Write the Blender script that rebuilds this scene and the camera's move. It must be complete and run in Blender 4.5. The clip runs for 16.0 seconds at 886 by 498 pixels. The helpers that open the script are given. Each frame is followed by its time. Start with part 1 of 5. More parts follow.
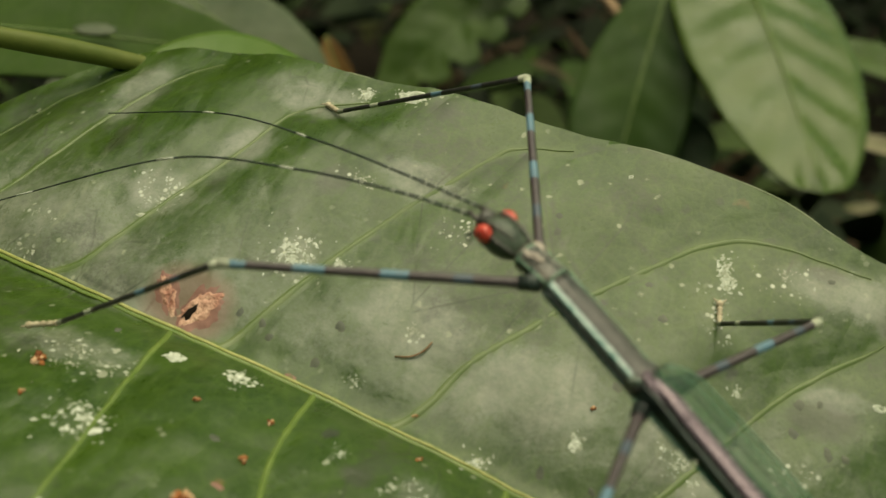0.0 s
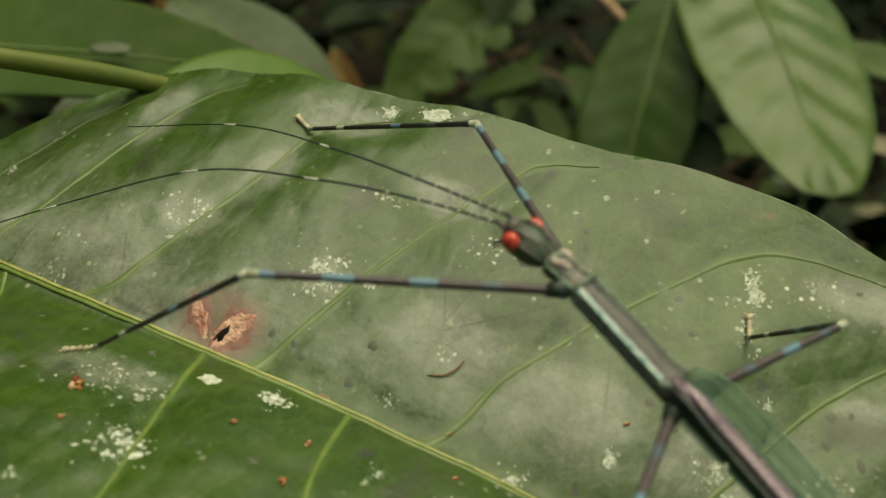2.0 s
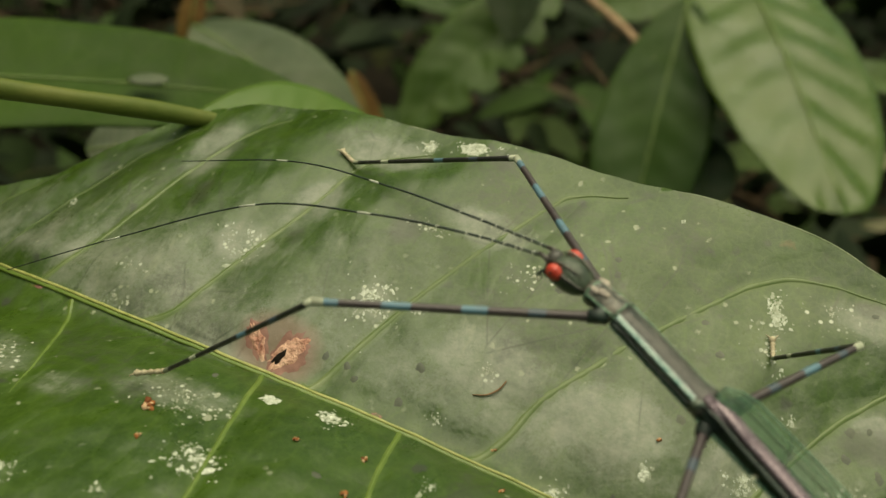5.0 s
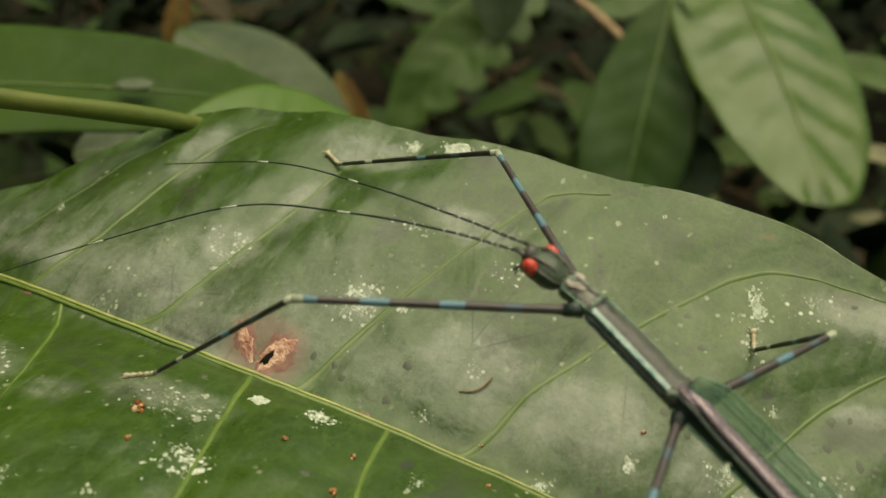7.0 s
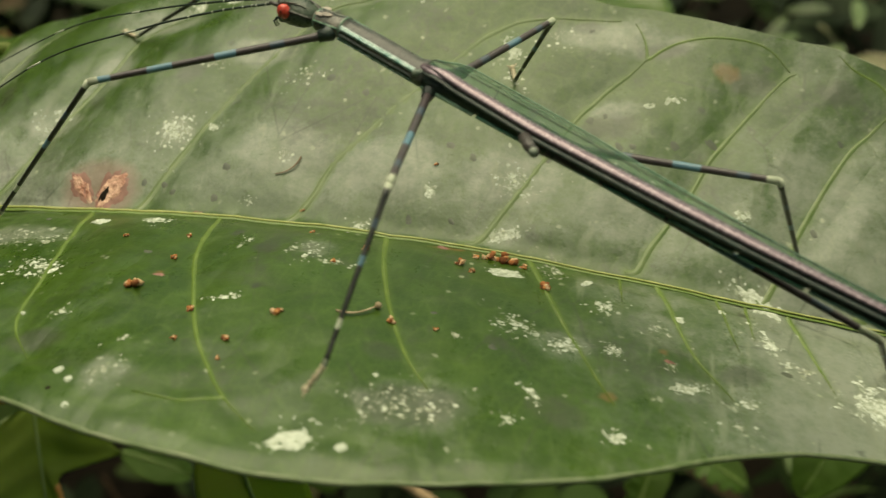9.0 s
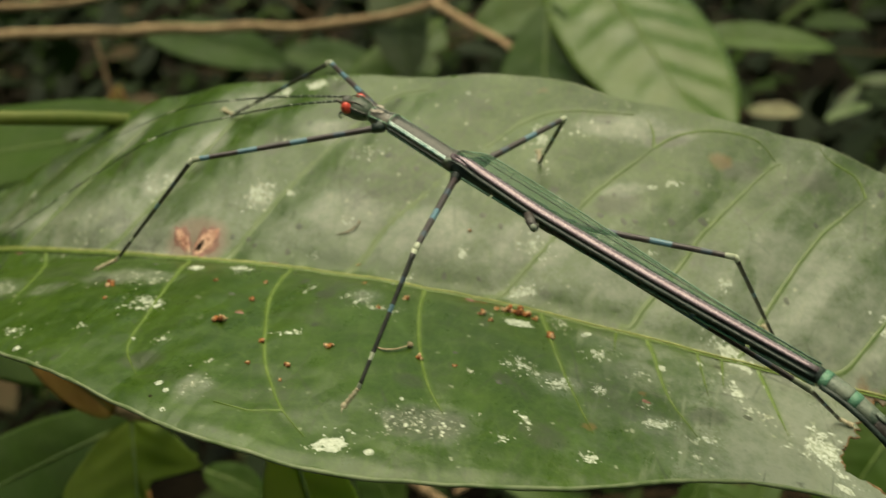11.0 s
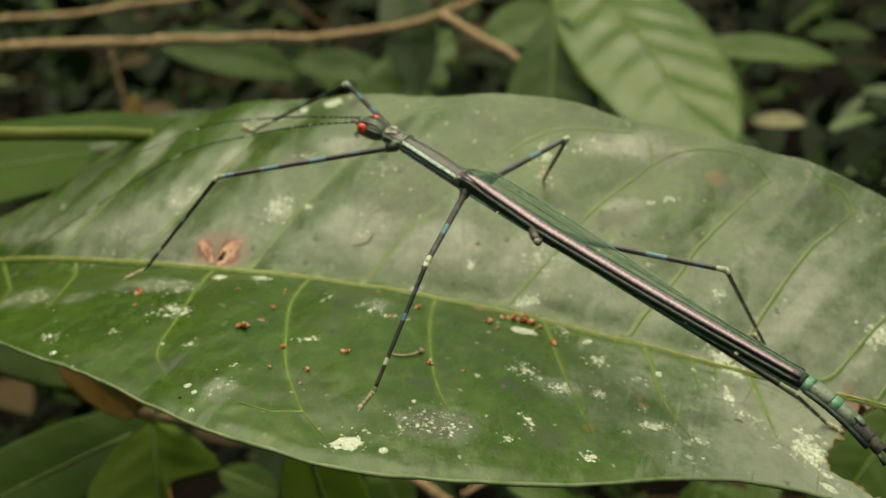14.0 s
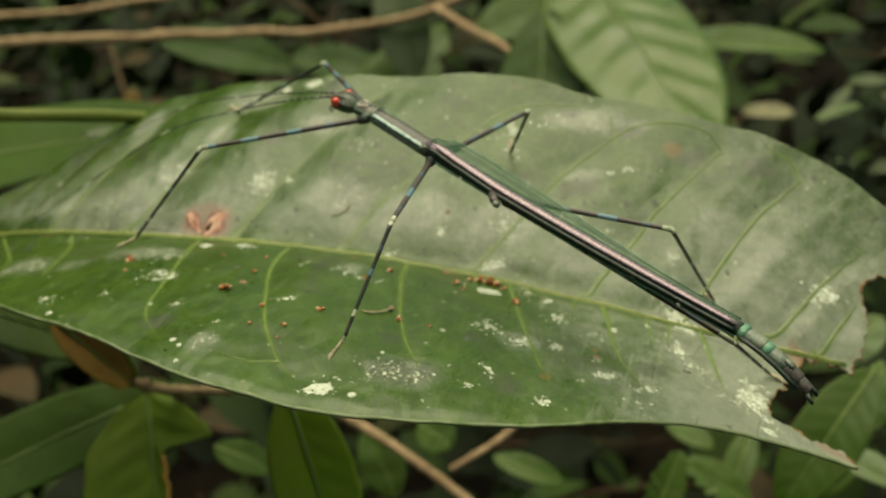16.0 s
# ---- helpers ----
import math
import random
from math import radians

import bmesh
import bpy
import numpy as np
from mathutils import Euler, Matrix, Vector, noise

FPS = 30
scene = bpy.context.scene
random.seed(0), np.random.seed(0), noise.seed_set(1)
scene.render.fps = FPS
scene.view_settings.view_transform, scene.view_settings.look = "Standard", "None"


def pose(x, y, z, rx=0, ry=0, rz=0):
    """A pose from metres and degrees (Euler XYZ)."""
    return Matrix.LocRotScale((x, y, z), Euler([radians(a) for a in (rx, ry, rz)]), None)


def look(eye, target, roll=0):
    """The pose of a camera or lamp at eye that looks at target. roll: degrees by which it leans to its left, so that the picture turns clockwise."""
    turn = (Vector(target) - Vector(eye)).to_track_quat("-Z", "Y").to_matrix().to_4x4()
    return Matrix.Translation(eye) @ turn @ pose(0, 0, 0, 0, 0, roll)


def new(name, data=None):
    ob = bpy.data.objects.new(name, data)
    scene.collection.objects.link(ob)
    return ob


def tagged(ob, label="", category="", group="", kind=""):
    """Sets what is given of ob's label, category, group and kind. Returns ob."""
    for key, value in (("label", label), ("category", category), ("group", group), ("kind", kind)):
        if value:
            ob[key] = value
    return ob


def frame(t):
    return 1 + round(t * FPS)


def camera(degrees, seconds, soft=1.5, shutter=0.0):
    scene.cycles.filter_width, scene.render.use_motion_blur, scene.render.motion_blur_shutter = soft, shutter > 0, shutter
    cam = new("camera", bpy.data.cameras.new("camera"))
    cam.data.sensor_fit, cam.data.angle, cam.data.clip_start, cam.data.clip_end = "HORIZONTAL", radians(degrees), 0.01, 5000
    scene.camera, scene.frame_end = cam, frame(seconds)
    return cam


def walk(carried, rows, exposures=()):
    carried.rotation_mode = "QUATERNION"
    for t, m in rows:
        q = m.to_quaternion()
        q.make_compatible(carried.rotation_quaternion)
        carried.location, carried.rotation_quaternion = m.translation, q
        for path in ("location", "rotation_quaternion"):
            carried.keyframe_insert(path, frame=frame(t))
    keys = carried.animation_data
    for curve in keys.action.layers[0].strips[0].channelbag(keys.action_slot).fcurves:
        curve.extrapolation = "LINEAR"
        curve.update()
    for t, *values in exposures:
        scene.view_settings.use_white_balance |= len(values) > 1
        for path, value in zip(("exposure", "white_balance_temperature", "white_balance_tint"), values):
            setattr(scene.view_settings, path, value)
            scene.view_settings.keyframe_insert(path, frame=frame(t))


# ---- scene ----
# The path is in centimetres, seen from the first viewpoint; BASE lays it into the place.
cam = camera(46.0, 16.0, soft=1.4, shutter=0.5)
CM = 0.01
BASE = pose(0, 0, 0.5, -30.0, 0.0, 0.0)
PATH = [
    (0, (0.167, -0.003, -0.009), (0.086, 1.995, 0.029), 1.40),
    (0.5, (0.060, 0.038, -0.098), (-0.028, 2.035, -0.041), 1.00),
    (1, (0.087, 0.027, 0.148), (-0.004, 2.024, 0.185), 1.10),
    (1.5, (0.044, -0.050, 0.063), (-0.051, 1.947, 0.113), 0.70),
    (2, (-0.040, -0.072, 0.085), (-0.127, 1.926, 0.134), 0.50),
    (2.5, (-0.094, -0.101, 0.134), (-0.191, 1.896, 0.196), 0.60),
    (3, (-0.144, -0.234, 0.223), (-0.246, 1.763, 0.290), 0.60),
    (3.5, (-0.085, -0.249, 0.310), (-0.189, 1.748, 0.375), 0.30),
    (4, (-0.152, -0.370, 0.226), (-0.258, 1.626, 0.296), 0.30),
    (6.5, (-0.374, -0.878, 0.306), (-0.466, 1.118, 0.385), -0.20),
    (7, (-0.236, -0.779, 0.175), (-0.322, 1.218, 0.250), -0.80),
    (7.5, (-0.272, -1.079, -0.274), (-0.278, 0.920, -0.214), -2.70),
    (8, (-0.249, -1.251, -1.193), (-0.171, 0.746, -1.128), -7.30),
    (8.5, (-0.363, -1.304, -1.975), (-0.242, 0.690, -1.874), -13.55),
    (8.7, (-0.033, -1.534, -2.067), (0.093, 0.461, -1.985), -15.07),
    (10.8, (0.987, -3.860, -2.461), (0.952, -1.871, -2.256), -13.00),
    (11, (0.868, -3.913, -2.395), (0.829, -1.926, -2.177), -12.80),
    (11.5, (0.676, -4.041, -2.147), (0.633, -2.054, -1.921), -12.50),
    (12, (0.605, -3.965, -2.195), (0.561, -1.979, -1.965), -12.50),
    (12.5, (0.617, -3.985, -2.035), (0.574, -1.998, -1.807), -12.60),
    (13, (0.718, -4.065, -2.076), (0.673, -2.078, -1.857), -12.70),
    (13.5, (0.881, -4.203, -2.311), (0.828, -2.217, -2.086), -12.90),
    (14, (0.883, -4.594, -2.401), (0.831, -2.608, -2.169), -12.60),
    (14.5, (0.984, -4.753, -2.449), (0.929, -2.767, -2.218), -12.70),
    (15, (1.117, -4.878, -2.625), (1.058, -2.893, -2.391), -13.00),
    (15.5, (1.225, -5.094, -2.769), (1.167, -3.108, -2.538), -12.90),
    (16, (1.207, -5.317, -2.947), (1.147, -3.332, -2.716), -12.90),
]
walk(cam, [(t, BASE @ look([CM * a for a in eye], [CM * a for a in target], roll)) for t, eye, target, roll in PATH],
     exposures=[(0, 0.08), (6.5, 0.13), (8.7, 0.24), (10.8, 0.32), (14, 0.33), (16, 0.36)])


# ---- world ----
cam.data.dof.use_dof = True
cam.data.dof.focus_distance = 0.090
cam.data.dof.aperture_fstop = 38.0

world = bpy.data.worlds.new("world")
scene.world = world
world.use_nodes = True
wn = world.node_tree.nodes
sky = wn.new("ShaderNodeTexSky")
sky.sky_type = "NISHITA"
sky.sun_disc = False
sky.sun_elevation = radians(70)
sky.sun_rotation = radians(72)
canopy = wn.new("ShaderNodeMix")
canopy.data_type, canopy.blend_type = "RGBA", "MULTIPLY"
canopy.inputs[0].default_value = 1.0
canopy.inputs[7].default_value = (1.0, 0.92, 0.44, 1.0)
world.node_tree.links.new(sky.outputs[0], canopy.inputs[6])
world.node_tree.links.new(canopy.outputs[2], wn["Background"].inputs[0])
wn["Background"].inputs[1].default_value = 0.16

sun = new("sun", bpy.data.lights.new("sun", "SUN"))
sun.data.energy = 3.8
sun.data.angle = radians(68)
sun.data.color = (1.0, 0.925, 0.66)
sun.matrix_world = look((0.20, 0.12, 2.0), (0, 0, 0))


# ---- materials ----
class Nodes:
    """A small writer of node materials."""

    def __init__(self, name, rough=0.5, spec=0.5, metal=0.0):
        self.mat = bpy.data.materials.new(name)
        self.mat.use_nodes = True
        self.tree = self.mat.node_tree
        self.bsdf = self.tree.nodes["Principled BSDF"]
        self.put(self.bsdf.inputs["Roughness"], rough)
        self.put(self.bsdf.inputs["Specular IOR Level"], spec)
        self.put(self.bsdf.inputs["Metallic"], metal)
        self.where = self.node("ShaderNodeTexCoord").outputs["Object"]

    def node(self, kind, **props):
        n = self.tree.nodes.new(kind)
        for k, v in props.items():
            setattr(n, k, v)
        return n

    def put(self, socket, value):
        if isinstance(value, bpy.types.NodeSocket):
            self.tree.links.new(value, socket)
        elif isinstance(value, tuple) and len(value) == 3 and len(socket.default_value) == 4:
            socket.default_value = (*value, 1.0)
        else:
            socket.default_value = value

    def noise(self, scale, detail=4.0, rough=0.55, where=None):
        n = self.node("ShaderNodeTexNoise")
        self.put(n.inputs["Vector"], where or self.where)
        for k, v in (("Scale", scale), ("Detail", detail), ("Roughness", rough)):
            self.put(n.inputs[k], v)
        return n.outputs["Fac"]

    def cells(self, scale, feature="F1", where=None):
        n = self.node("ShaderNodeTexVoronoi", feature=feature)
        self.put(n.inputs["Vector"], where or self.where)
        self.put(n.inputs["Scale"], scale)
        return n.outputs["Distance"]

    def stretch(self, sx, sy, sz, turn=0.0):
        n = self.node("ShaderNodeMapping")
        self.put(n.inputs["Vector"], self.where)
        n.inputs["Scale"].default_value = (sx, sy, sz)
        n.inputs["Rotation"].default_value = (0, 0, radians(turn))
        return n.outputs[0]

    def ramp(self, fac, *stops):
        n = self.node("ShaderNodeValToRGB")
        self.put(n.inputs[0], fac)
        el = n.color_ramp.elements
        while len(el) < len(stops):
            el.new(0.5)
        for e, (at, colour) in zip(el, stops):
            e.position = at
            e.color = (*colour, 1.0) if isinstance(colour, tuple) else (colour, colour, colour, 1.0)
        return n.outputs[0]

    def mix(self, fac, a, b, blend="MIX"):
        n = self.node("ShaderNodeMix", data_type="RGBA", blend_type=blend)
        self.put(n.inputs[0], fac)
        self.put(n.inputs[6], a)
        self.put(n.inputs[7], b)
        return n.outputs[2]

    def maths(self, kind, a, b=0.0):
        n = self.node("ShaderNodeMath", operation=kind)
        self.put(n.inputs[0], a)
        self.put(n.inputs[1], b)
        return n.outputs[0]

    def axis(self, name):
        n = self.node("ShaderNodeSeparateXYZ")
        self.put(n.inputs[0], self.where)
        return n.outputs[name]

    def colour(self, value):
        self.put(self.bsdf.inputs["Base Color"], value)
        return self

    def bump(self, height, strength=0.3, depth=0.0002):
        n = self.node("ShaderNodeBump")
        self.put(n.inputs["Height"], height)
        n.inputs["Strength"].default_value = strength
        n.inputs["Distance"].default_value = depth
        self.put(self.bsdf.inputs["Normal"], n.outputs[0])
        return self

    def gloss(self, value):
        self.put(self.bsdf.inputs["Roughness"], value)
        return self


def leaf_material(name, dark, light, grey, film_sheen=0.5, rough=0.36, specks=True, seen=1.0, gleam=0.3, through_light=0.0):
    """A waxy leaf: blotched green, a grey film of algae, dark spots, pale specks, a net of fine veins."""
    m = Nodes(name, rough, gleam)
    base = m.mix(m.ramp(m.noise(70 * seen, 5), (0.3, 0.0), (0.7, 1.0)), dark, light)
    base = m.mix(m.ramp(m.noise(420 * seen, 3), (0.35, 0.0), (0.8, 0.35)), base, light)
    broad = m.ramp(m.noise(42 * seen, 8, 0.66), (0.42, 0.06), (0.60, film_sheen))
    dirt = m.maths("MULTIPLY", broad, m.ramp(m.noise(330 * seen, 8, 0.75), (0.38, 0.15), (0.58, 1.0)))
    base = m.mix(dirt, base, grey)
    lines = m.noise(300 * seen, 3, 0.6, m.stretch(1.0, 0.12, 1.0, -28))
    base = m.mix(m.ramp(lines, (0.55, 0.0), (0.75, 0.28)), base, grey)
    net = m.cells(620 * seen, "DISTANCE_TO_EDGE", m.stretch(1, 0.45, 1, 40))
    base = m.mix(m.ramp(net, (0.0, 0.05), (0.06, 0.0)), base, (0.16, 0.24, 0.05))
    if specks:
        soot = m.ramp(m.noise(85, 10, 0.78), (0.55, 0.0), (0.66, 0.6))
        base = m.mix(soot, base, (0.060, 0.062, 0.045))
        spots = m.maths("MULTIPLY", m.ramp(m.cells(310), (0.12, 0.8), (0.26, 0.0)), m.ramp(m.noise(75, 3), (0.50, 0.0), (0.58, 0.85)))
        base = m.mix(spots, base, (0.040, 0.042, 0.030))
        rusty = m.maths("MULTIPLY", m.ramp(m.cells(340), (0.08, 0.9), (0.16, 0.0)), m.ramp(m.noise(48, 3), (0.56, 0.0), (0.62, 0.8)))
        base = m.mix(rusty, base, (0.30, 0.11, 0.04))
        dots = m.maths("MULTIPLY", m.ramp(m.cells(1300), (0.12, 1.0), (0.2, 0.0)), m.ramp(m.noise(150, 4), (0.55, 0.0), (0.62, 1.0)))
        base = m.mix(dots, base, (0.55, 0.56, 0.40))
    m.colour(base)
    m.gloss(m.ramp(m.noise(150 * seen, 8, 0.75), (0.32, rough - 0.13), (0.68, rough + 0.28)))
    relief = m.mix(0.15, m.noise(240 * seen, 6, 0.6), m.ramp(net, (0.0, 0.0), (0.3, 1.0)))
    relief = m.mix(0.3, relief, lines)
    relief = m.mix(0.3, relief, m.noise(700 * seen, 4, 0.6))
    m.bump(relief, 0.5, 0.0004)
    if through_light:
        glow = m.node("ShaderNodeBsdfTranslucent")
        m.put(glow.inputs[0], m.mix(1.0, base, (1.9, 1.75, 0.7), "MULTIPLY"))
        both = m.node("ShaderNodeMixShader")
        both.inputs[0].default_value = through_light
        m.tree.links.new(m.bsdf.outputs[0], both.inputs[1])
        m.tree.links.new(glow.outputs[0], both.inputs[2])
        m.tree.links.new(both.outputs[0], m.tree.nodes["Material Output"].inputs[0])
    return m.mat


def main_leaf_material():
    """The big waxy leaf: saturated green, pale veins, patchy grey algae film mixed with painted sheen, mildew, rust and
    pale crusts.
    """
    m = Nodes("leaf_green", 0.4, 0.46)

    def mark(name):
        return m.node("ShaderNodeAttribute", attribute_name=name).outputs["Fac"]

    def ragged(name, scale, most, low=0.30, high=0.75, rough=0.75, wild=1.0):
        n = m.maths("MULTIPLY", m.maths("SUBTRACT", m.noise(scale, 9, rough), 0.5), wild)
        return m.ramp(m.maths("ADD", mark(name), n), (low, 0.0), (high, most))

    base = m.mix(m.ramp(m.noise(60, 4), (0.3, 0.0), (0.7, 1.0)), (0.024, 0.053, 0.004), (0.042, 0.080, 0.007))
    base = m.mix(m.ramp(m.noise(240, 6, 0.7), (0.45, 0.0), (0.70, 0.6)), base, (0.058, 0.108, 0.009))
    base = m.mix(m.ramp(m.noise(520, 8, 0.75), (0.50, 0.0), (0.66, 0.5)), base, (0.070, 0.120, 0.022))
    net = m.cells(430, "DISTANCE_TO_EDGE", m.stretch(1, 0.5, 1, 40))
    fine = m.cells(1500, "DISTANCE_TO_EDGE")
    base = m.mix(m.ramp(net, (0.0, 0.15), (0.08, 0.0)), base, (0.10, 0.16, 0.025))
    base = m.mix(m.ramp(fine, (0.0, 0.22), (0.07, 0.0)), base, (0.09, 0.145, 0.03))
    # grey algae film, which also carries the leaf's sheen as pale colour
    film_sheen = m.maths("MULTIPLY", ragged("film_sheen", 230, 0.88, 0.20, 0.82, 0.80, 1.7), m.ramp(m.noise(600, 9, 0.82), (0.38, 0.35), (0.60, 1.0)))
    base = m.mix(film_sheen, base, (0.155, 0.182, 0.126))
    base = m.mix(ragged("film_sheen", 330, 0.80, 0.52, 1.10, 0.82, 1.8), base, (0.245, 0.255, 0.208))
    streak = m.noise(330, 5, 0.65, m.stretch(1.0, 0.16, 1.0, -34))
    base = m.mix(m.maths("MULTIPLY", m.ramp(streak, (0.55, 0.0), (0.70, 0.8)), mark("film_sheen")), base, (0.205, 0.216, 0.160))
    scrape = m.noise(210, 6, 0.7, m.stretch(0.10, 1.0, 1.0, 22))
    base = m.mix(m.ramp(scrape, (0.60, 0.0), (0.74, 0.45)), base, (0.062, 0.075, 0.040))
    soot = m.maths("MULTIPLY", m.ramp(m.noise(75, 9, 0.75), (0.53, 0.0), (0.61, 0.55)), m.ramp(m.noise(480, 10, 0.85), (0.45, 0.0), (0.55, 1.0)))
    base = m.mix(soot, base, (0.046, 0.050, 0.036))
    crack = m.cells(150, "DISTANCE_TO_EDGE", m.stretch(1.0, 0.42, 1.0, -28))
    base = m.mix(m.maths("MULTIPLY", m.ramp(crack, (0.0, 0.6), (0.018, 0.0)), m.ramp(m.noise(90, 6, 0.7), (0.48, 0.0), (0.58, 1.0))), base, (0.040, 0.050, 0.026))
    fleck = m.maths("MULTIPLY", m.ramp(m.mix(0.35, m.cells(520), m.noise(1500, 3)), (0.20, 1.0), (0.26, 0.0)), m.ramp(m.noise(70, 5, 0.7), (0.44, 0.0), (0.58, 0.8)))
    base = m.mix(fleck, base, (0.33, 0.35, 0.25))
    pit = m.maths("MULTIPLY", m.ramp(m.mix(0.25, m.cells(210), m.noise(900, 4)), (0.17, 0.85), (0.23, 0.0)), m.ramp(m.noise(55, 4, 0.6), (0.46, 0.0), (0.56, 1.0)))
    base = m.mix(pit, base, (0.046, 0.052, 0.036))
    nick = m.noise(420, 4, 0.6, m.stretch(1.0, 0.14, 1.0, 38))
    base = m.mix(m.maths("MULTIPLY", m.ramp(nick, (0.62, 0.0), (0.70, 0.8)), mark("film_sheen")), base, (0.24, 0.26, 0.18))
    base = m.mix(ragged("mildew", 220, 0.60, 0.40, 1.1, 0.8, 1.5), base, (0.048, 0.052, 0.034))
    base = m.mix(ragged("scab", 330, 0.62, 0.30, 0.9, 0.75, 0.8), base, (0.215, 0.125, 0.095))
    base = m.mix(ragged("rust", 380, 0.60, 0.35, 0.9, 0.75, 1.8), base, (0.19, 0.105, 0.035))
    dots = m.maths("MULTIPLY", m.ramp(m.cells(1150), (0.16, 1.0), (0.27, 0.0)), ragged("crust", 320, 1.0, 0.38, 0.55))
    base = m.mix(dots, base, (0.48, 0.50, 0.42))
    base = m.mix(ragged("crust", 900, 0.16, 0.45, 1.0), base, (0.26, 0.28, 0.19))
    base = m.mix(m.ramp(mark("vein"), (0.10, 0.0), (0.95, 0.85)), base, (0.098, 0.152, 0.026))
    m.colour(base)
    scratch = m.noise(500, 6, 0.7, m.stretch(1.0, 0.10, 1.0, -32))
    m.gloss(m.ramp(m.mix(0.35, m.noise(150, 10, 0.8), scratch), (0.36, 0.21), (0.64, 0.46)))
    relief = m.mix(0.16, m.noise(230, 4, 0.55), m.ramp(net, (0.0, 0.0), (0.35, 1.0)))
    relief = m.mix(0.06, relief, m.ramp(fine, (0.0, 0.0), (0.5, 1.0)))
    relief = m.mix(0.25, relief, scratch)
    crease = m.cells(95, "DISTANCE_TO_EDGE", m.stretch(1.0, 0.5, 1.0, -30))
    relief = m.mix(0.22, relief, m.ramp(crease, (0.0, 0.0), (0.10, 1.0)))
    m.bump(relief, 0.6, 0.00038)
    glow = m.node("ShaderNodeBsdfTranslucent")
    m.put(glow.inputs[0], m.mix(1.0, base, (2.2, 2.1, 0.9), "MULTIPLY"))
    both = m.node("ShaderNodeMixShader")
    both.inputs[0].default_value = 0.14
    m.tree.links.new(m.bsdf.outputs[0], both.inputs[1])
    m.tree.links.new(glow.outputs[0], both.inputs[2])
    m.tree.links.new(both.outputs[0], m.tree.nodes["Material Output"].inputs[0])
    return m.mat


def crust_material(name, a, b):
    """Lichen: every crust a tint of its own, powdery."""
    m = Nodes(name, 0.9, 0.1)
    tint = m.mix(m.node("ShaderNodeNewGeometry").outputs["Random Per Island"], a, b)
    m.colour(m.mix(m.ramp(m.noise(2600, 5, 0.7), (0.42, 0.0), (0.60, 0.6)), tint, (0.17, 0.20, 0.12)))
    m.bump(m.noise(4000, 4), 0.7, 0.0001)
    return m.mat


def plain(name, a, b, scale, rough=0.5, spec=0.4, metal=0.0, strength=0.3, depth=0.0001):
    m = Nodes(name, rough, spec, metal)
    m.colour(m.mix(m.ramp(m.noise(scale, 5), (0.3, 0.0), (0.7, 1.0)), a, b))
    m.bump(m.noise(scale * 2.5, 4), strength, depth)
    return m.mat


def crumb_material():
    """Droppings: every grain its own brown, some pale."""
    m = Nodes("crumb_orange", 0.8, 0.2)
    c = m.ramp(m.node("ShaderNodeNewGeometry").outputs["Random Per Island"], (0.0, (0.15, 0.05, 0.018)), (0.5, (0.36, 0.135, 0.045)), (0.8, (0.50, 0.23, 0.08)), (1.0, (0.62, 0.46, 0.30)))
    m.colour(m.mix(m.ramp(m.noise(3500, 4), (0.4, 0.0), (0.7, 0.5)), c, (0.13, 0.05, 0.02)))
    m.bump(m.noise(5000, 4), 0.8, 0.0001)
    return m.mat


M_LEAF = main_leaf_material()
M_VEIN = plain("vein_yellow_green", (0.20, 0.225, 0.05), (0.36, 0.355, 0.13), 900, 0.45)
M_VEIN_SIDE = plain("side_vein_green", (0.078, 0.128, 0.014), (0.130, 0.182, 0.036), 700, 0.40, 0.46)
M_VEIN_UP = plain("side_vein_pale", (0.066, 0.108, 0.018), (0.120, 0.155, 0.052), 500, 0.40, 0.46)
M_MARGIN = plain("margin_pale", (0.055, 0.095, 0.022), (0.185, 0.205, 0.120), 420, 0.5, strength=0.6)
M_LICHEN = crust_material("lichen_pale", (0.33, 0.35, 0.27), (0.62, 0.64, 0.57))
M_LICHEN_GREY = crust_material("lichen_grey", (0.25, 0.26, 0.19), (0.50, 0.50, 0.42))
M_DEAD = plain("dead_tissue", (0.28, 0.105, 0.07), (0.66, 0.42, 0.31), 800, 0.55, 0.4, strength=1.0, depth=0.0004)
M_DEAD_RIM = plain("dead_tissue_rim", (0.15, 0.07, 0.055), (0.27, 0.14, 0.11), 700, 0.6, 0.3, strength=0.5)
M_BLACK = plain("hole_black", (0.008, 0.006, 0.004), (0.02, 0.014, 0.01), 900, 0.9, 0.1)
M_CRUMB = crumb_material()
M_SPOT = plain("mildew_dark", (0.056, 0.064, 0.046), (0.090, 0.098, 0.066), 900, 0.5, 0.3)
M_SCRAP = plain("scrap_brown", (0.10, 0.05, 0.022), (0.24, 0.14, 0.07), 1200, 0.8, 0.2)
M_HUSK = plain("husk_tan", (0.16, 0.10, 0.05), (0.46, 0.38, 0.27), 900, 0.8, 0.2)
M_BARK = plain("bark_tan", (0.19, 0.12, 0.07), (0.40, 0.28, 0.17), 220, 0.85, 0.2, strength=0.8, depth=0.0006)
M_TWIG = plain("dead_twig_brown", (0.05, 0.03, 0.018), (0.14, 0.09, 0.05), 220, 0.85, 0.2, strength=0.8)
M_STEM = plain("stem_green", (0.060, 0.092, 0.008), (0.135, 0.140, 0.030), 120, 0.55, 0.3, strength=0.6, depth=0.0003)
M_RUST = plain("rust_leaf", (0.20, 0.075, 0.016), (0.36, 0.20, 0.040), 90, 0.6, 0.3)
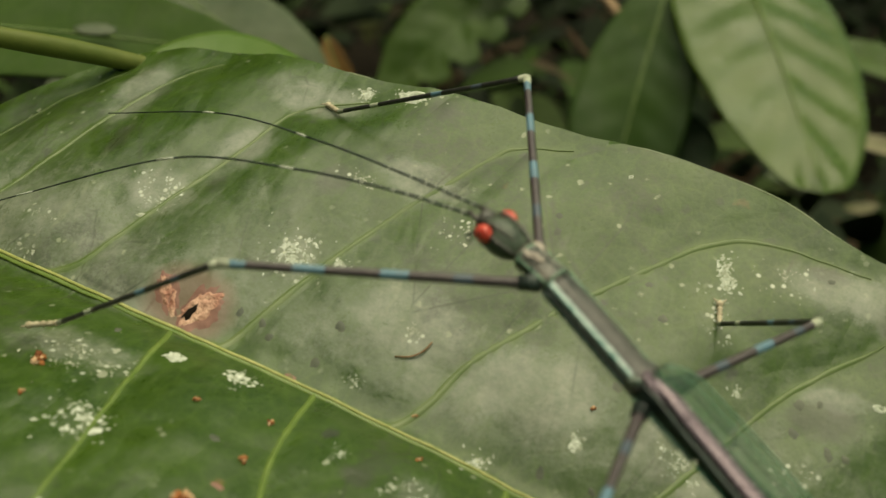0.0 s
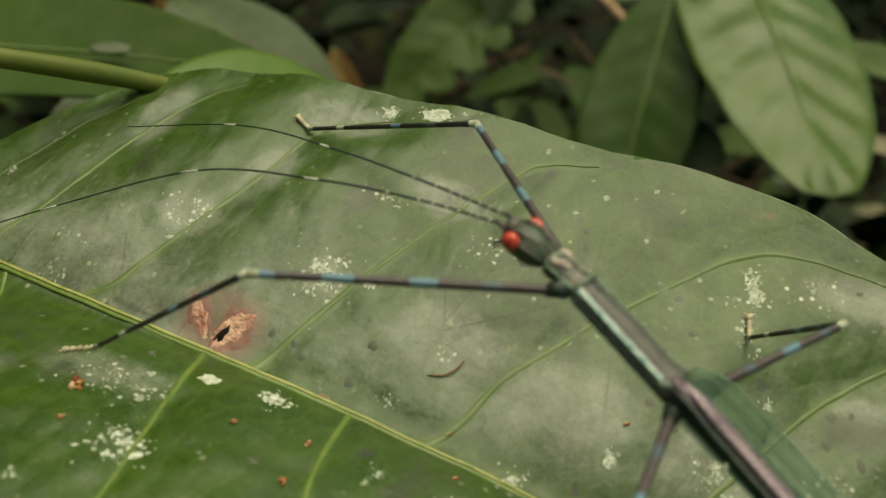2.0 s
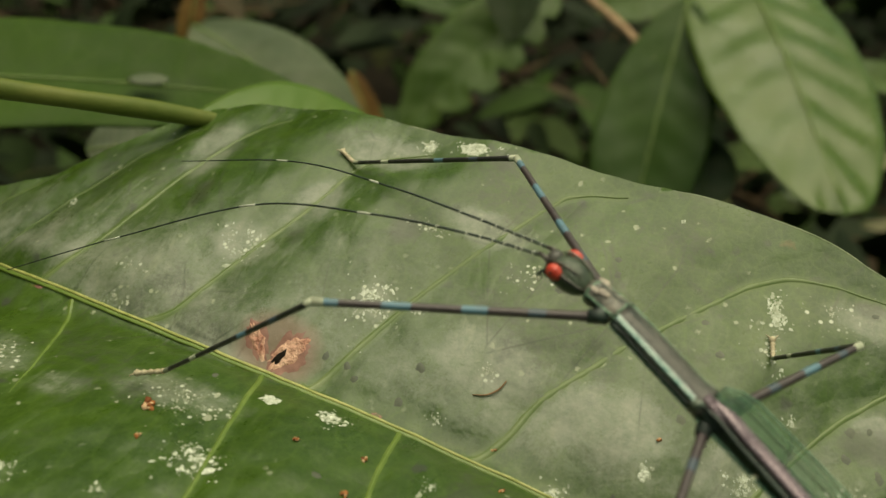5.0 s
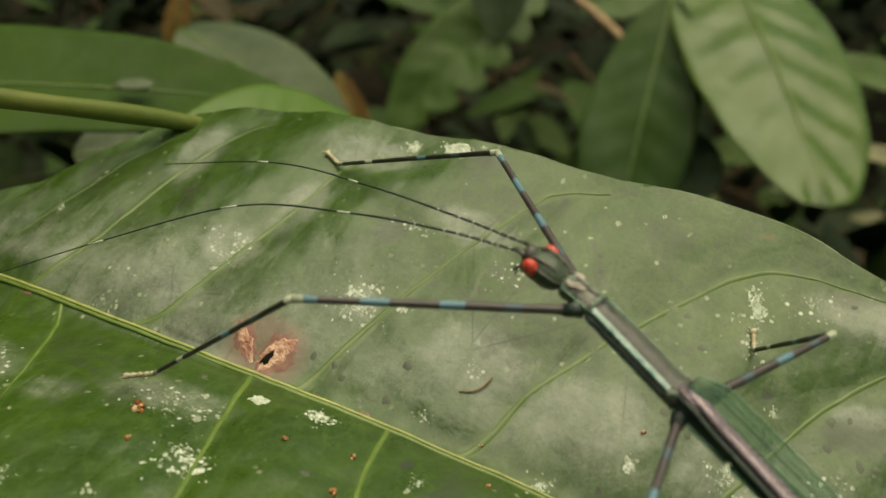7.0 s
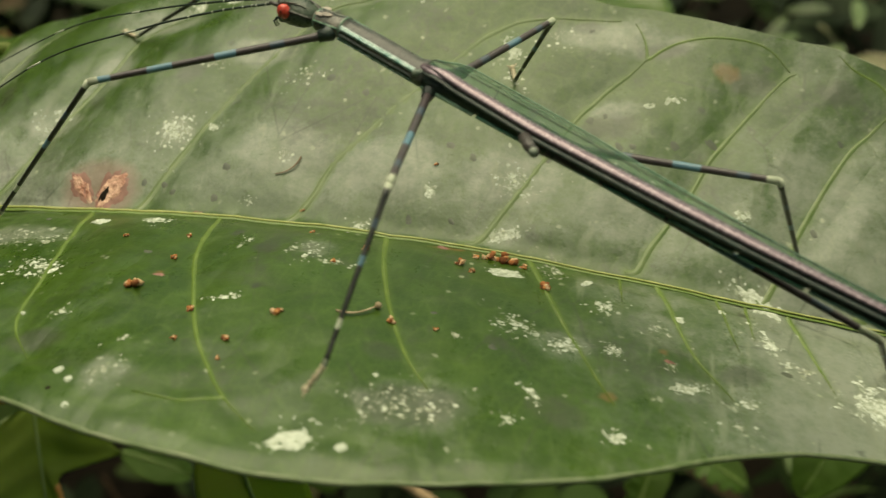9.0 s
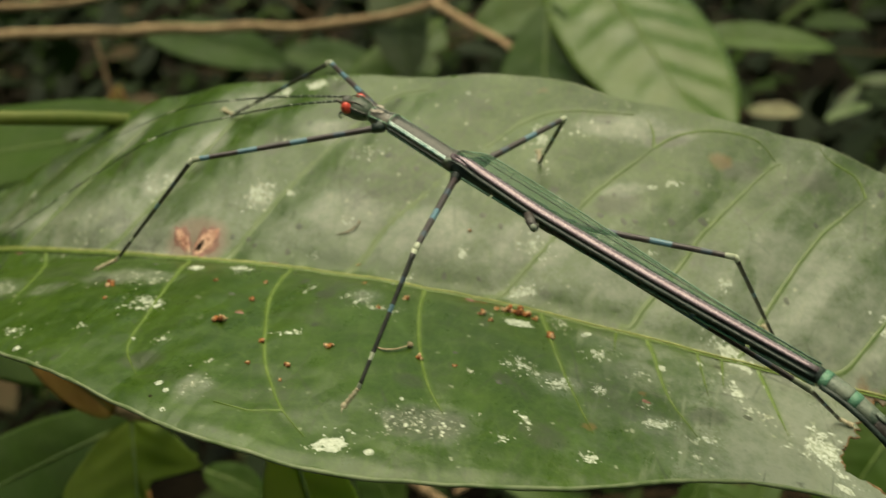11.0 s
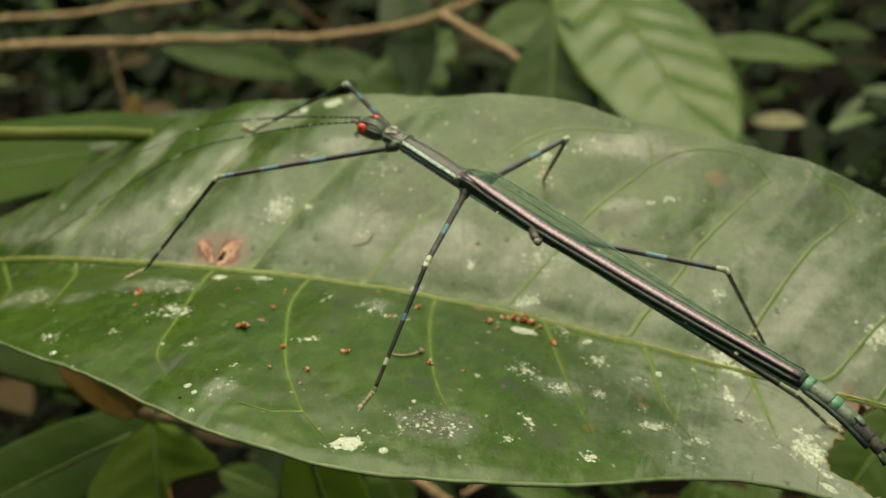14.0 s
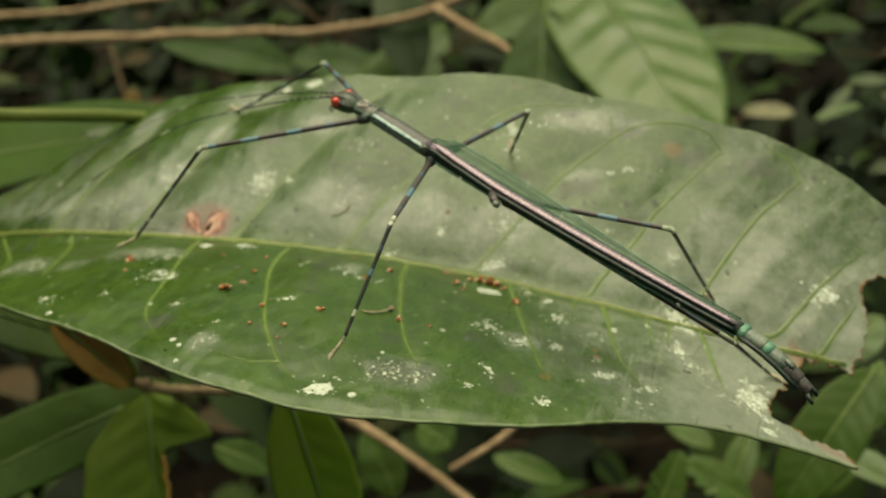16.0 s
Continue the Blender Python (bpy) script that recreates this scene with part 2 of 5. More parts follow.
M_RUST_DIM = plain("rust_leaf_dim", (0.09, 0.042, 0.014), (0.20, 0.115, 0.030), 90, 0.7, 0.2)
M_BG_BRIGHT = leaf_material("leaf_bright", (0.036, 0.072, 0.002), (0.054, 0.094, 0.004), (0.08, 0.10, 0.025), 0.2, 0.25, False, 0.5, 0.40, 0.12)
M_BG_MID = leaf_material("leaf_mid", (0.036, 0.076, 0.007), (0.062, 0.118, 0.013), (0.09, 0.12, 0.04), 0.35, 0.4, False, 0.5, 0.3, 0.3)
M_BG_DARK = leaf_material("leaf_dark", (0.020, 0.050, 0.006), (0.038, 0.080, 0.010), (0.07, 0.095, 0.04), 0.3, 0.45, False, 0.5, 0.22, 0.3)
M_BG_GREY = leaf_material("leaf_grey", (0.045, 0.075, 0.030), (0.090, 0.120, 0.060), (0.17, 0.18, 0.12), 0.5, 0.45, False, 0.5, 0.3, 0.3)
M_BG_DIM = leaf_material("leaf_dim", (0.024, 0.056, 0.006), (0.044, 0.084, 0.010), (0.060, 0.078, 0.030), 0.3, 0.55, False, 0.5, 0.12, 0.25)
M_BG_TORN = leaf_material("leaf_torn", (0.110, 0.180, 0.014), (0.160, 0.230, 0.024), (0.075, 0.080, 0.025), 0.3, 0.5, False, 0.5, 0.15, 0.3)
M_BG_PALE = leaf_material("leaf_pale", (0.085, 0.140, 0.045), (0.130, 0.185, 0.070), (0.16, 0.19, 0.10), 0.4, 0.4, False, 0.5, 0.35, 0.3)
M_BG_LIME = leaf_material("leaf_lime", (0.17, 0.29, 0.012), (0.26, 0.37, 0.02), (0.26, 0.22, 0.06), 0.35, 0.4, False, 0.5, 0.3, 0.4)
M_LITTER = plain("litter_tan", (0.11, 0.10, 0.055), (0.20, 0.18, 0.10), 90, 0.6, 0.3)
M_BG_YOUNG = leaf_material("leaf_young", (0.056, 0.118, 0.008), (0.085, 0.150, 0.012), (0.14, 0.18, 0.05), 0.25, 0.4, False, 0.5, 0.4, 0.2)
M_BG_VEIN = plain("far_vein", (0.095, 0.15, 0.030), (0.150, 0.205, 0.055), 300, 0.5)


def foliage_material():
    """Far leaves: each island its own green, most near-black with painted shade, some pale, some brown."""
    m = Nodes("undergrowth", 0.7, 0.15)
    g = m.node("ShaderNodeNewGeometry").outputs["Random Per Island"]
    # over half the leaves near-black: the shade of the gaps is in their colour
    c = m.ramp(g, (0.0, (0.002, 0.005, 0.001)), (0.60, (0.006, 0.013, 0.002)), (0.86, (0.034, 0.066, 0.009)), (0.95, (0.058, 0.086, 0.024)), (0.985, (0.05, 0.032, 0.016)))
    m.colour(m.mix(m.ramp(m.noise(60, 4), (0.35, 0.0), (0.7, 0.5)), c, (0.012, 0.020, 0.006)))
    m.bump(m.noise(120, 3), 0.3, 0.001)
    return m.mat


def soil_material():
    m = Nodes("forest_soil", 0.95, 0.1)
    # near-black: shade between the plants is darkened into the soil colour
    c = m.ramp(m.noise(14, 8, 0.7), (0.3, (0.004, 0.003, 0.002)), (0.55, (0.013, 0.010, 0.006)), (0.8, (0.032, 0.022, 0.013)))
    m.colour(c)
    m.bump(m.noise(40, 6), 0.8, 0.01)
    return m.mat


def forest_material():
    m = Nodes("forest_far", 0.95, 0.05)
    # near-black for the added wall, so the leaf gets dark reflections
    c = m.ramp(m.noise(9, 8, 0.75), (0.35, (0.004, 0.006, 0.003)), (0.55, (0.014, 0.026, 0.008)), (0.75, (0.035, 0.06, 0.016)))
    m.colour(c)
    return m.mat


M_FOLIAGE, M_SOIL, M_FOREST = foliage_material(), soil_material(), forest_material()


def insect_material(name, a, b, rough, metal, scale=1500, grain=0.7):
    m = Nodes(name, rough, 0.5, metal)
    c = m.mix(m.ramp(m.noise(scale, 8, 0.7), (0.36, 0.0), (0.64, 1.0)), a, b)
    c = m.mix(m.ramp(m.noise(scale * 5, 4, 0.6), (0.58, 0.0), (0.75, 0.45)), c, b)
    m.colour(c)
    m.gloss(m.ramp(m.noise(scale * 2, 5), (0.35, rough - 0.1), (0.7, rough + 0.2)))
    m.bump(m.noise(3200, 5, 0.65), grain, 0.00009)
    return m.mat


M_HEAD = insect_material("head_dark_green", (0.014, 0.024, 0.015), (0.085, 0.105, 0.072), 0.34, 0.05)
M_PRONOTUM = insect_material("pronotum_mottled", (0.020, 0.026, 0.021), (0.26, 0.23, 0.20), 0.34, 0.05, 700)
M_THORAX = insect_material("thorax_grey_green", (0.040, 0.040, 0.036), (0.082, 0.076, 0.070), 0.34, 0.05)
M_PALE_LINE = insect_material("line_silvery", (0.34, 0.42, 0.40), (0.60, 0.66, 0.63), 0.28, 0.1)
M_SADDLE = insect_material("saddle_tan", (0.10, 0.075, 0.062), (0.40, 0.34, 0.29), 0.36, 0.0, 900)
M_UNDER = insect_material("under_dark", (0.008, 0.012, 0.011), (0.028, 0.044, 0.037), 0.42, 0.05)
M_TEAL = insect_material("stripe_teal", (0.12, 0.24, 0.22), (0.42, 0.50, 0.47), 0.26, 0.3)
M_RIM = insect_material("rim_pale_green", (0.05, 0.12, 0.075), (0.17, 0.27, 0.19), 0.36, 0.05)
M_PINK = insect_material("wing_pink_brown", (0.165, 0.118, 0.146), (0.220, 0.170, 0.200), 0.20, 0.42, 1500, 0.15)
M_EYE = insect_material("eye_red", (0.40, 0.028, 0.018), (0.62, 0.085, 0.055), 0.14, 0.0, 1500)
M_PUPIL = insect_material("eye_spot", (0.08, 0.01, 0.01), (0.15, 0.02, 0.01), 0.2, 0.0)
M_RING = insect_material("ring_turquoise", (0.030, 0.120, 0.070), (0.13, 0.26, 0.18), 0.33, 0.1, 900)
M_TAIL = insect_material("tail_grey", (0.060, 0.085, 0.066), (0.185, 0.205, 0.165), 0.34, 0.1, 900)
M_TAIL_DARK = insect_material("tail_dark", (0.035, 0.03, 0.028), (0.085, 0.072, 0.07), 0.4, 0.1)
M_ANT_RING = insect_material("antenna_ring_white", (0.36, 0.37, 0.31), (0.58, 0.59, 0.52), 0.5, 0.0)
M_FOOT = insect_material("foot_cream", (0.26, 0.20, 0.125), (0.60, 0.53, 0.38), 0.6, 0.0)


def wing_material():
    m = Nodes("wing_green", 0.35, 0.5)
    c = m.mix(m.ramp(m.noise(900, 5, 0.6, m.stretch(0.3, 1.0, 1.0)), (0.35, 0.0), (0.65, 1.0)), (0.040, 0.098, 0.052), (0.060, 0.124, 0.068))
    m.colour(c)
    m.bsdf.inputs["Alpha"].default_value = 0.30
    return m.mat


M_WING = wing_material()


def banded(name, rows, rough=0.4):
    """Bands along a limb: rows of (metres from its upper end, colour)."""
    m = Nodes(name, rough, 0.5)
    z = m.axis("Z")
    c = rows[0][1]
    wob = m.maths("MULTIPLY", m.maths("SUBTRACT", m.noise(900, 3), 0.5), 0.0004)
    z = m.maths("ADD", z, wob)
    for at, colour in rows[1:]:
        c = m.mix(m.maths("GREATER_THAN", z, at), c, colour)
    c = m.mix(m.ramp(m.noise(1800, 3), (0.4, 0.0), (0.8, 0.4)), c, (0.10, 0.09, 0.08))
    m.colour(c)
    m.bump(m.noise(2600, 3), 0.3, 0.00005)
    return m.mat


DARK, BROWN, BLUE, FAINT, CREAM = (0.018, 0.018, 0.017), (0.042, 0.029, 0.034), (0.092, 0.180, 0.245), (0.045, 0.066, 0.095), (0.42, 0.44, 0.33)


# ---- shared shapes ----
def part(name, bm, material, parent, label="", m=None, smooth=True):
    me = bpy.data.meshes.new(name)
    bm.normal_update()
    bm.to_mesh(me)
    bm.free()
    me.materials.append(material)
    if smooth:
        me.polygons.foreach_set("use_smooth", [True] * len(me.polygons))
    ob = new(name, me)
    ob.parent = parent
    if m is not None:
        ob.matrix_basis = m
    return tagged(ob, label)


def empty(name, m, label, category, group="", kind=""):
    ob = new(name)
    ob.empty_display_size = 0.01
    ob.matrix_world = m
    return tagged(ob, label, category, group, kind)


def spline(points, n):
    """n + 1 points along a smooth curve through the given ones."""
    P = [Vector(p) for p in points]
    P = [P[0] * 2 - P[1]] + P + [P[-1] * 2 - P[-2]]
    out = []
    for k in range(n + 1):
        s = k / n * (len(P) - 3)
        i = min(int(s), len(P) - 4)
        f = s - i
        a, b, c, d = P[i:i + 4]
        out.append(0.5 * (2 * b + (c - a) * f + (2 * a - 5 * b + 4 * c - d) * f * f + (3 * b - a - 3 * c + d) * f ** 3))
    return out


def smooth01(x):
    x = min(max(x, 0.0), 1.0)
    return x * x * (3 - 2 * x)


def tube(bm, points, radii, sides=10, up=(0, 0, 1), flat=1.0, cap=True):
    """A round or flattened tube; flat scales it along up."""
    n = len(points)
    rings = []
    for i, p in enumerate(points):
        d = (points[min(i + 1, n - 1)] - points[max(i - 1, 0)]).normalized()
        side = d.cross(Vector(up))
        side = side.normalized() if side.length > 1e-6 else d.orthogonal().normalized()
        top = side.cross(d)
        r = radii(i / (n - 1)) if callable(radii) else radii[i]
        rings.append([bm.verts.new(p + side * (r * math.cos(a)) + top * (r * flat * math.sin(a))) for a in (2 * math.pi * k / sides for k in range(sides))])
    for a, b in zip(rings, rings[1:]):
        for k in range(sides):
            bm.faces.new((a[k], a[(k + 1) % sides], b[(k + 1) % sides], b[k]))
    if cap:
        bm.faces.new(rings[0][::-1])
        bm.faces.new(rings[-1])
    return bm


def ball(bm, centre, radii, turn=None, u=18, v=12):
    m = Matrix.Translation(centre) @ (turn.to_4x4() if turn else Matrix()) @ Matrix.Diagonal((*radii, 1))
    bmesh.ops.create_uvsphere(bm, u_segments=u, v_segments=v, radius=1.0, matrix=m)
    return bm


# ---- the leaf that carries the insect ----
# Its own space: x along the midrib, y across, z up, in centimetres until CM is applied.
LEAF = Matrix.Translation((-0.00429, 0.06053, 0.45211)) @ Matrix.Rotation(radians(-20.367), 4, "Z")


def rib_v(u):
    return 0.0165 * (u - 0.9) ** 2 - 0.16


def slope(u, v):
    """The height of the leaf's bent sheet."""
    a = math.sqrt(v * v + 0.0064)
    return 0.0595 - 0.2148 * u + 0.2282 * v - 0.0329 * u * u + 0.0291 * u * v - 0.0312 * v * v + 0.366 * a + 0.0029 * u * u * v + 0.0083 * u * v * v


UPPER_BASE = [[(-6.4, 0.72), (-5.8, 1.4), (-5.5, 1.75)], [(-5.45, 0.5), (-4.9, 1.5), (-4.6, 2.1), (-4.2, 2.6)],
              [(-4.6, 0.33), (-4.41, 0.68), (-4.18, 1.06), (-3.95, 1.6), (-3.8, 2.0), (-3.52, 2.55), (-3.2, 2.8)],
              [(-3.2, 0.12), (-3.05, 0.28), (-2.88, 0.56), (-2.68, 0.92), (-2.46, 1.32), (-2.26, 1.75), (-2.1, 2.15), (-1.85, 2.33), (-1.45, 2.48)],
              [(-1.45, -0.04), (-1.18, 0.56), (-0.98, 0.92), (-0.6, 1.53), (-0.12, 2.21), (0.1, 2.36), (0.5, 2.47)],
              [(0.02, -0.14), (0.18, 0.2), (0.35, 0.55), (0.88, 1.2), (1.52, 1.84), (1.8, 2.08), (2.05, 2.2), (2.5, 2.26), (3.0, 2.28)]]
UPPER_TIP = [[(1.7, -0.08), (1.92, 0.34), (2.48, 1.16), (2.78, 1.5), (3.06, 1.76), (3.23, 1.92)], [(3.05, -0.02), (3.16, 0.26), (3.51, 0.75), (3.75, 1.13), (4.09, 1.53), (4.47, 1.93), (4.6, 2.02)],
             [(4.12, 0.04), (4.55, 0.85), (4.98, 1.44), (5.24, 1.69), (5.47, 1.89)], [(4.95, 0.14), (5.13, 0.31), (5.48, 0.74), (5.79, 1.08), (6.14, 1.4)], [(5.6, 0.22), (5.81, 0.61), (6.0, 0.85)]]
FORKS = [[(3.23, 1.92), (3.22, 2.08), (3.14, 2.24)], [(3.23, 1.92), (3.46, 2.05), (3.92, 2.17), (4.35, 2.18), (4.55, 2.03)], [(5.47, 1.89), (5.38, 2.05), (5.14, 2.11), (5.02, 2.2)], [(0.42, -2.76), (0.2, -2.87), (-0.15, -2.88)],
         [(2.87, -0.09), (2.92, -0.54)], [(3.66, -0.02), (3.74, -0.43), (3.82, -0.79)], [(3.9, 0.0), (3.95, -0.6)]]
LOWER = [[(-5.6, 0.5), (-4.9, -0.3), (-4.5, -0.95)], [(-4.15, 0.22), (-3.95, -0.15), (-3.68, -0.75), (-3.5, -1.25)], [(-1.93, -0.05), (-1.75, -0.8), (-1.58, -1.5), (-1.49, -1.94), (-1.37, -2.26), (-1.09, -2.59)],
         [(-0.63, -0.12), (-0.5, -0.9), (-0.3, -1.46), (-0.03, -2.09), (0.19, -2.45), (0.42, -2.76), (0.72, -3.03)], [(0.9, -0.16), (1.05, -0.84), (1.27, -1.5), (1.48, -1.97), (1.69, -2.28)],
         [(2.12, -0.14), (2.41, -0.86), (2.55, -1.18), (2.7, -1.5), (2.91, -1.92)], [(3.17, -0.07), (3.28, -0.38), (3.39, -0.77), (3.51, -1.06), (3.75, -1.42)], [(4.25, 0.02), (4.39, -0.43), (4.53, -0.87)]]
UPPER = UPPER_BASE + UPPER_TIP


def hooked(path):
    """A side vein leaves the midrib in a short curve."""
    (u, v), rest = path[0], path[1:]
    d = 1 if rest[0][1] > v else -1
    return [(u - 0.13, v + 0.01 * d), (u - 0.03, v + 0.05 * d)] + rest


VEINS = [spline([(*p, 0) for p in (hooked(path) if k < len(UPPER) else path)], 44) for k, path in enumerate(UPPER + LOWER + FORKS)]
VEIN_POINTS = np.array([[p.x, p.y] for path in VEINS for p in path])
# how strongly each vein shows at each of its points: less towards its end, least in the forks and on the lower half
VEIN_SHOWS = np.array([(0.4 if k < 2 else 1.0 if k < 8 else 0.8 if k < len(UPPER) else 0.75 if k < len(UPPER + LOWER) else 0.4) * (1 - 0.6 * (i / 44) ** 1.5) for k in range(len(VEINS)) for i in range(45)])
MAIN_POINTS = VEIN_POINTS[:45 * len(UPPER + LOWER)]


def relief(u, v):
    """Quilting between the side veins, their low ridges and the groove of the midrib."""
    gap = float(np.sqrt(((MAIN_POINTS - (u, v)) ** 2).sum(1)).min())
    off = smooth01(abs(v - rib_v(u)) / 0.3)
    h = (0.085 if v > rib_v(u) else 0.045) * smooth01(0.15 + gap / 0.78) * off + 0.016 * smooth01(gap / 0.14) * off - 0.072 - 0.005 * (1 - off)
    h += 0.010 * math.exp(-(gap / 0.045) ** 2) * off
    h += 0.016 * noise.noise(Vector((u * 1.7, v * 1.7, 3.0))) + 0.014 * noise.noise(Vector((u * 4, v * 4, 7.0))) + 0.004 * noise.noise(Vector((u * 11, v * 11, 2.0)))
    return h


LOW_EDGE = [(-8.4, 0.95), (-7.0, 0.05), (-5.2, -1.12), (-3.37, -2.1), (-1.86, -2.68), (-0.94, -3.05), (-0.18, -3.28), (0.72, -3.37), (1.53, -3.28), (2.71, -2.8), (3.65, -2.12), (4.41, -1.68), (5.21, -1.43), (5.84, -1.27)]
BITE = [(5.84, -1.27), (5.66, -1.13), (5.34, -1.17), (5.03, -1.06), (5.0, -0.8), (5.12, -0.5), (5.2, -0.2), (5.33, 0.08), (5.36, 0.15), (5.6, 0.18), (5.86, 0.23), (6.02, 0.42), (6.08, 0.8), (6.02, 0.98), (6.3, 1.19), (6.9, 1.08), (7.5, 1.0)]
TOP_EDGE = [(7.5, 1.0), (7.1, 1.42), (6.42, 1.83), (5.7, 2.13), (4.7, 2.29), (4.0, 2.31), (2.97, 2.42), (2.1, 2.58), (0.9, 2.6), (-0.6, 2.68), (-1.7, 2.77), (-2.2, 2.85), (-3.3, 3.0), (-3.95, 2.98), (-4.5, 2.8), (-5.0, 2.2), (-5.5, 1.78), (-6.2, 1.48), (-7.3, 1.35), (-8.4, 0.95)]


def low_v(u):
    return float(np.interp(u, [p[0] for p in LOW_EDGE], [p[1] for p in LOW_EDGE]))


def sheet(u, v):
    """The upper face's height in centimetres."""
    h = slope(u, v) + relief(u, v)
    if u < 5.0:
        h -= 0.024 * (1 - smooth01((v - low_v(u)) / 0.13)) ** 2 * smooth01((5.0 - u) / 1.5)
    return h


def on_leaf(u, v, lift=0.0):
    return Vector((u, v, sheet(u, v) + lift)) * CM


# stains and painted sheen on the leaf: u, v, half lengths and turn of each patch, in centimetres and degrees
FILM_SHEEN_UPPER = [(-1.29, 0.78, 0.24, 0.2, 1), (-2.74, 1.05, 0.40, 0.28, -6), (-3.64, 0.40, 1.1, 0.26, -7), (-2.38, 0.2, 1.0, 0.24, -1), (1.95, 0.58, 0.6, 0.3, 12), (0.85, 0.5, 0.7, 0.4, 9), (3.37, 2.03, 0.4, 0.1, 10),
              (2.91, 1.37, 0.33, 0.12, 12), (-0.15, 0.62, 0.6, 0.34, 5), (-3.8, 2.2, 0.3, 0.6, 5), (-4.37, 0.57, 0.4, 0.3, 7), (4.62, 1.09, 0.6, 0.36, 16), (-0.58, 1.77, 0.5, 0.2, 0), (3.0, 0.45, 0.8, 0.25, 14), (-1.9, 2.4, 0.6, 0.25, -8), (-2.3, 1.6, 0.25, 0.5, -20), (2.9, 2.1, 0.6, 0.22, 8)]
FILM_LOWER = [(-4.16, -0.82, 0.54, 0.36, -15), (-3.21, -1.01, 0.32, 0.19, -7), (-2.3, -0.7, 0.6, 0.25, 2), (-0.42, -2.74, 0.22, 0.22, 14), (1.6, -2.5, 0.46, 0.32, 26), (0.46, -0.68, 0.18, 0.19, 23), (1.9, 0.07, 0.5, 0.14, 14),
              (2.52, -1.36, 0.3, 0.24, 32), (3.22, -0.82, 0.45, 0.35, 33), (3.44, -1.48, 0.4, 0.2, 34), (4.06, -0.32, 0.5, 0.5, 34), (4.84, -0.9, 0.6, 0.4, 37), (3.85, -1.41, 0.5, 0.25, 35), (3.0, -0.35, 0.6, 0.25, 15), (5.2, -1.35, 0.4, 0.12, -15)]
MILDEW = [(1.29, -1.97, 0.16, 0.14, 26), (2.05, -1.58, 0.1, 0.09, 30), (2.56, -2.19, 0.22, 0.2, 31), (3.83, -1.08, 0.22, 0.14, 35), (0.07, -0.79, 0.13, 0.14, 21), (2.68, 2.17, 0.2, 0.1, 8), (3.37, 2.0, 0.3, 0.08, 10),
          (-1.15, -2.38, 0.26, 0.15, 9), (-2.29, 1.23, 0.1, 0.13, 13), (-0.71, 2.5, 0.16, 0.16, 14), (4.17, 1.84, 0.26, 0.12, 12), (4.97, 1.9, 0.25, 0.12, 13), (1.6, -2.5, 0.42, 0.28, 26), (-3.5, 1.5, 0.12, 0.25, 0), (2.85, 1.2, 0.3, 0.15, 14), (-1.3, 1.5, 0.15, 0.2, -20)]
SCAB = [(5.5, 0.12, 0.3, 0.12, 8), (5.6, -1.2, 0.2, 0.08, -10), (-1.94, 0.2, 0.40, 0.27, 0), (-1.80, 0.2, 0.30, 0.26, 0)]
RUST = [(-4.63, 0.3, 0.09, 0.03, -10), (-0.87, -0.08, 0.06, 0.06, 11), (1.5, -0.2, 0.24, 0.05, 8), (3.22, -1.12, 0.06, 0.04, 33), (-0.61, -1.37, 0.05, 0.04, 15), (2.86, -1.84, 0.08, 0.06, 32), (3.96, 1.88, 0.15, 0.09, 12), (1.94, 2.44, 0.08, 0.06, 4), (5.25, 0.1, 0.1, 0.2, 0), (0.1, 1.95, 0.05, 0.05, 0)]
# lichen: the same, with how many crusts and how large
DENSE = [(-1.73, -1.33, 0.24, 0.21, 6, 110, 0.0105), (-1.29, 0.78, 0.28, 0.28, 1, 120, 0.0115), (-0.92, 0.86, 0.09, 0.05, 2, 24, 0.011), (-1.49, 2.57, 0.12, 0.08, -9, 50, 0.013), (1.9, 0.07, 0.2, 0.09, 14, 60, 0.014), (2.52, -1.36, 0.15, 0.11, 32, 90, 0.012),
         (3.44, -1.48, 0.17, 0.07, 34, 90, 0.012), (4.84, -0.9, 0.27, 0.22, 37, 380, 0.015), (5.62, 0.82, 0.18, 0.10, 18, 140, 0.017), (4.07, -0.56, 0.09, 0.26, 34, 80, 0.012), (1.25, 0.3, 0.06, 0.07, 11, 26, 0.012), (3.96, 0.65, 0.07, 0.05, 16, 34, 0.013), (1.95, 1.82, 0.07, 0.2, 7, 90, 0.013), (-1.12, -0.33, 0.12, 0.12, 11, 80, 0.013)]
SPARSE_UPPER = [(1.95, 0.58, 0.22, 0.17, 12, 70, 0.010), (-2.74, 1.05, 0.27, 0.19, -6, 60, 0.010), (-4.96, 1.28, 0.12, 0.06, -15, 16, 0.011), (-1.08, 1.59, 0.32, 0.09, -1, 26, 0.009), (-3.69, 0.57, 0.3, 0.1, -7, 18, 0.009), (-3.66, 0.28, 0.2, 0.08, -6, 14, 0.009), (-0.4, 0.07, 0.09, 0.07, 7, 16, 0.010),
                (-0.16, 0.54, 0.16, 0.10, 6, 18, 0.009), (1.96, 1.6, 0.14, 0.3, 8, 40, 0.010), (2.23, 1.12, 0.08, 0.04, 11, 12, 0.010), (3.45, 1.53, 0.14, 0.04, 12, 14, 0.011), (3.21, 0.76, 0.05, 0.04, 14, 14, 0.011), (2.38, 2.0, 0.3, 0.2, 7, 26, 0.009), (0.0, 1.4, 0.3, 0.2, 19, 20, 0.009)]
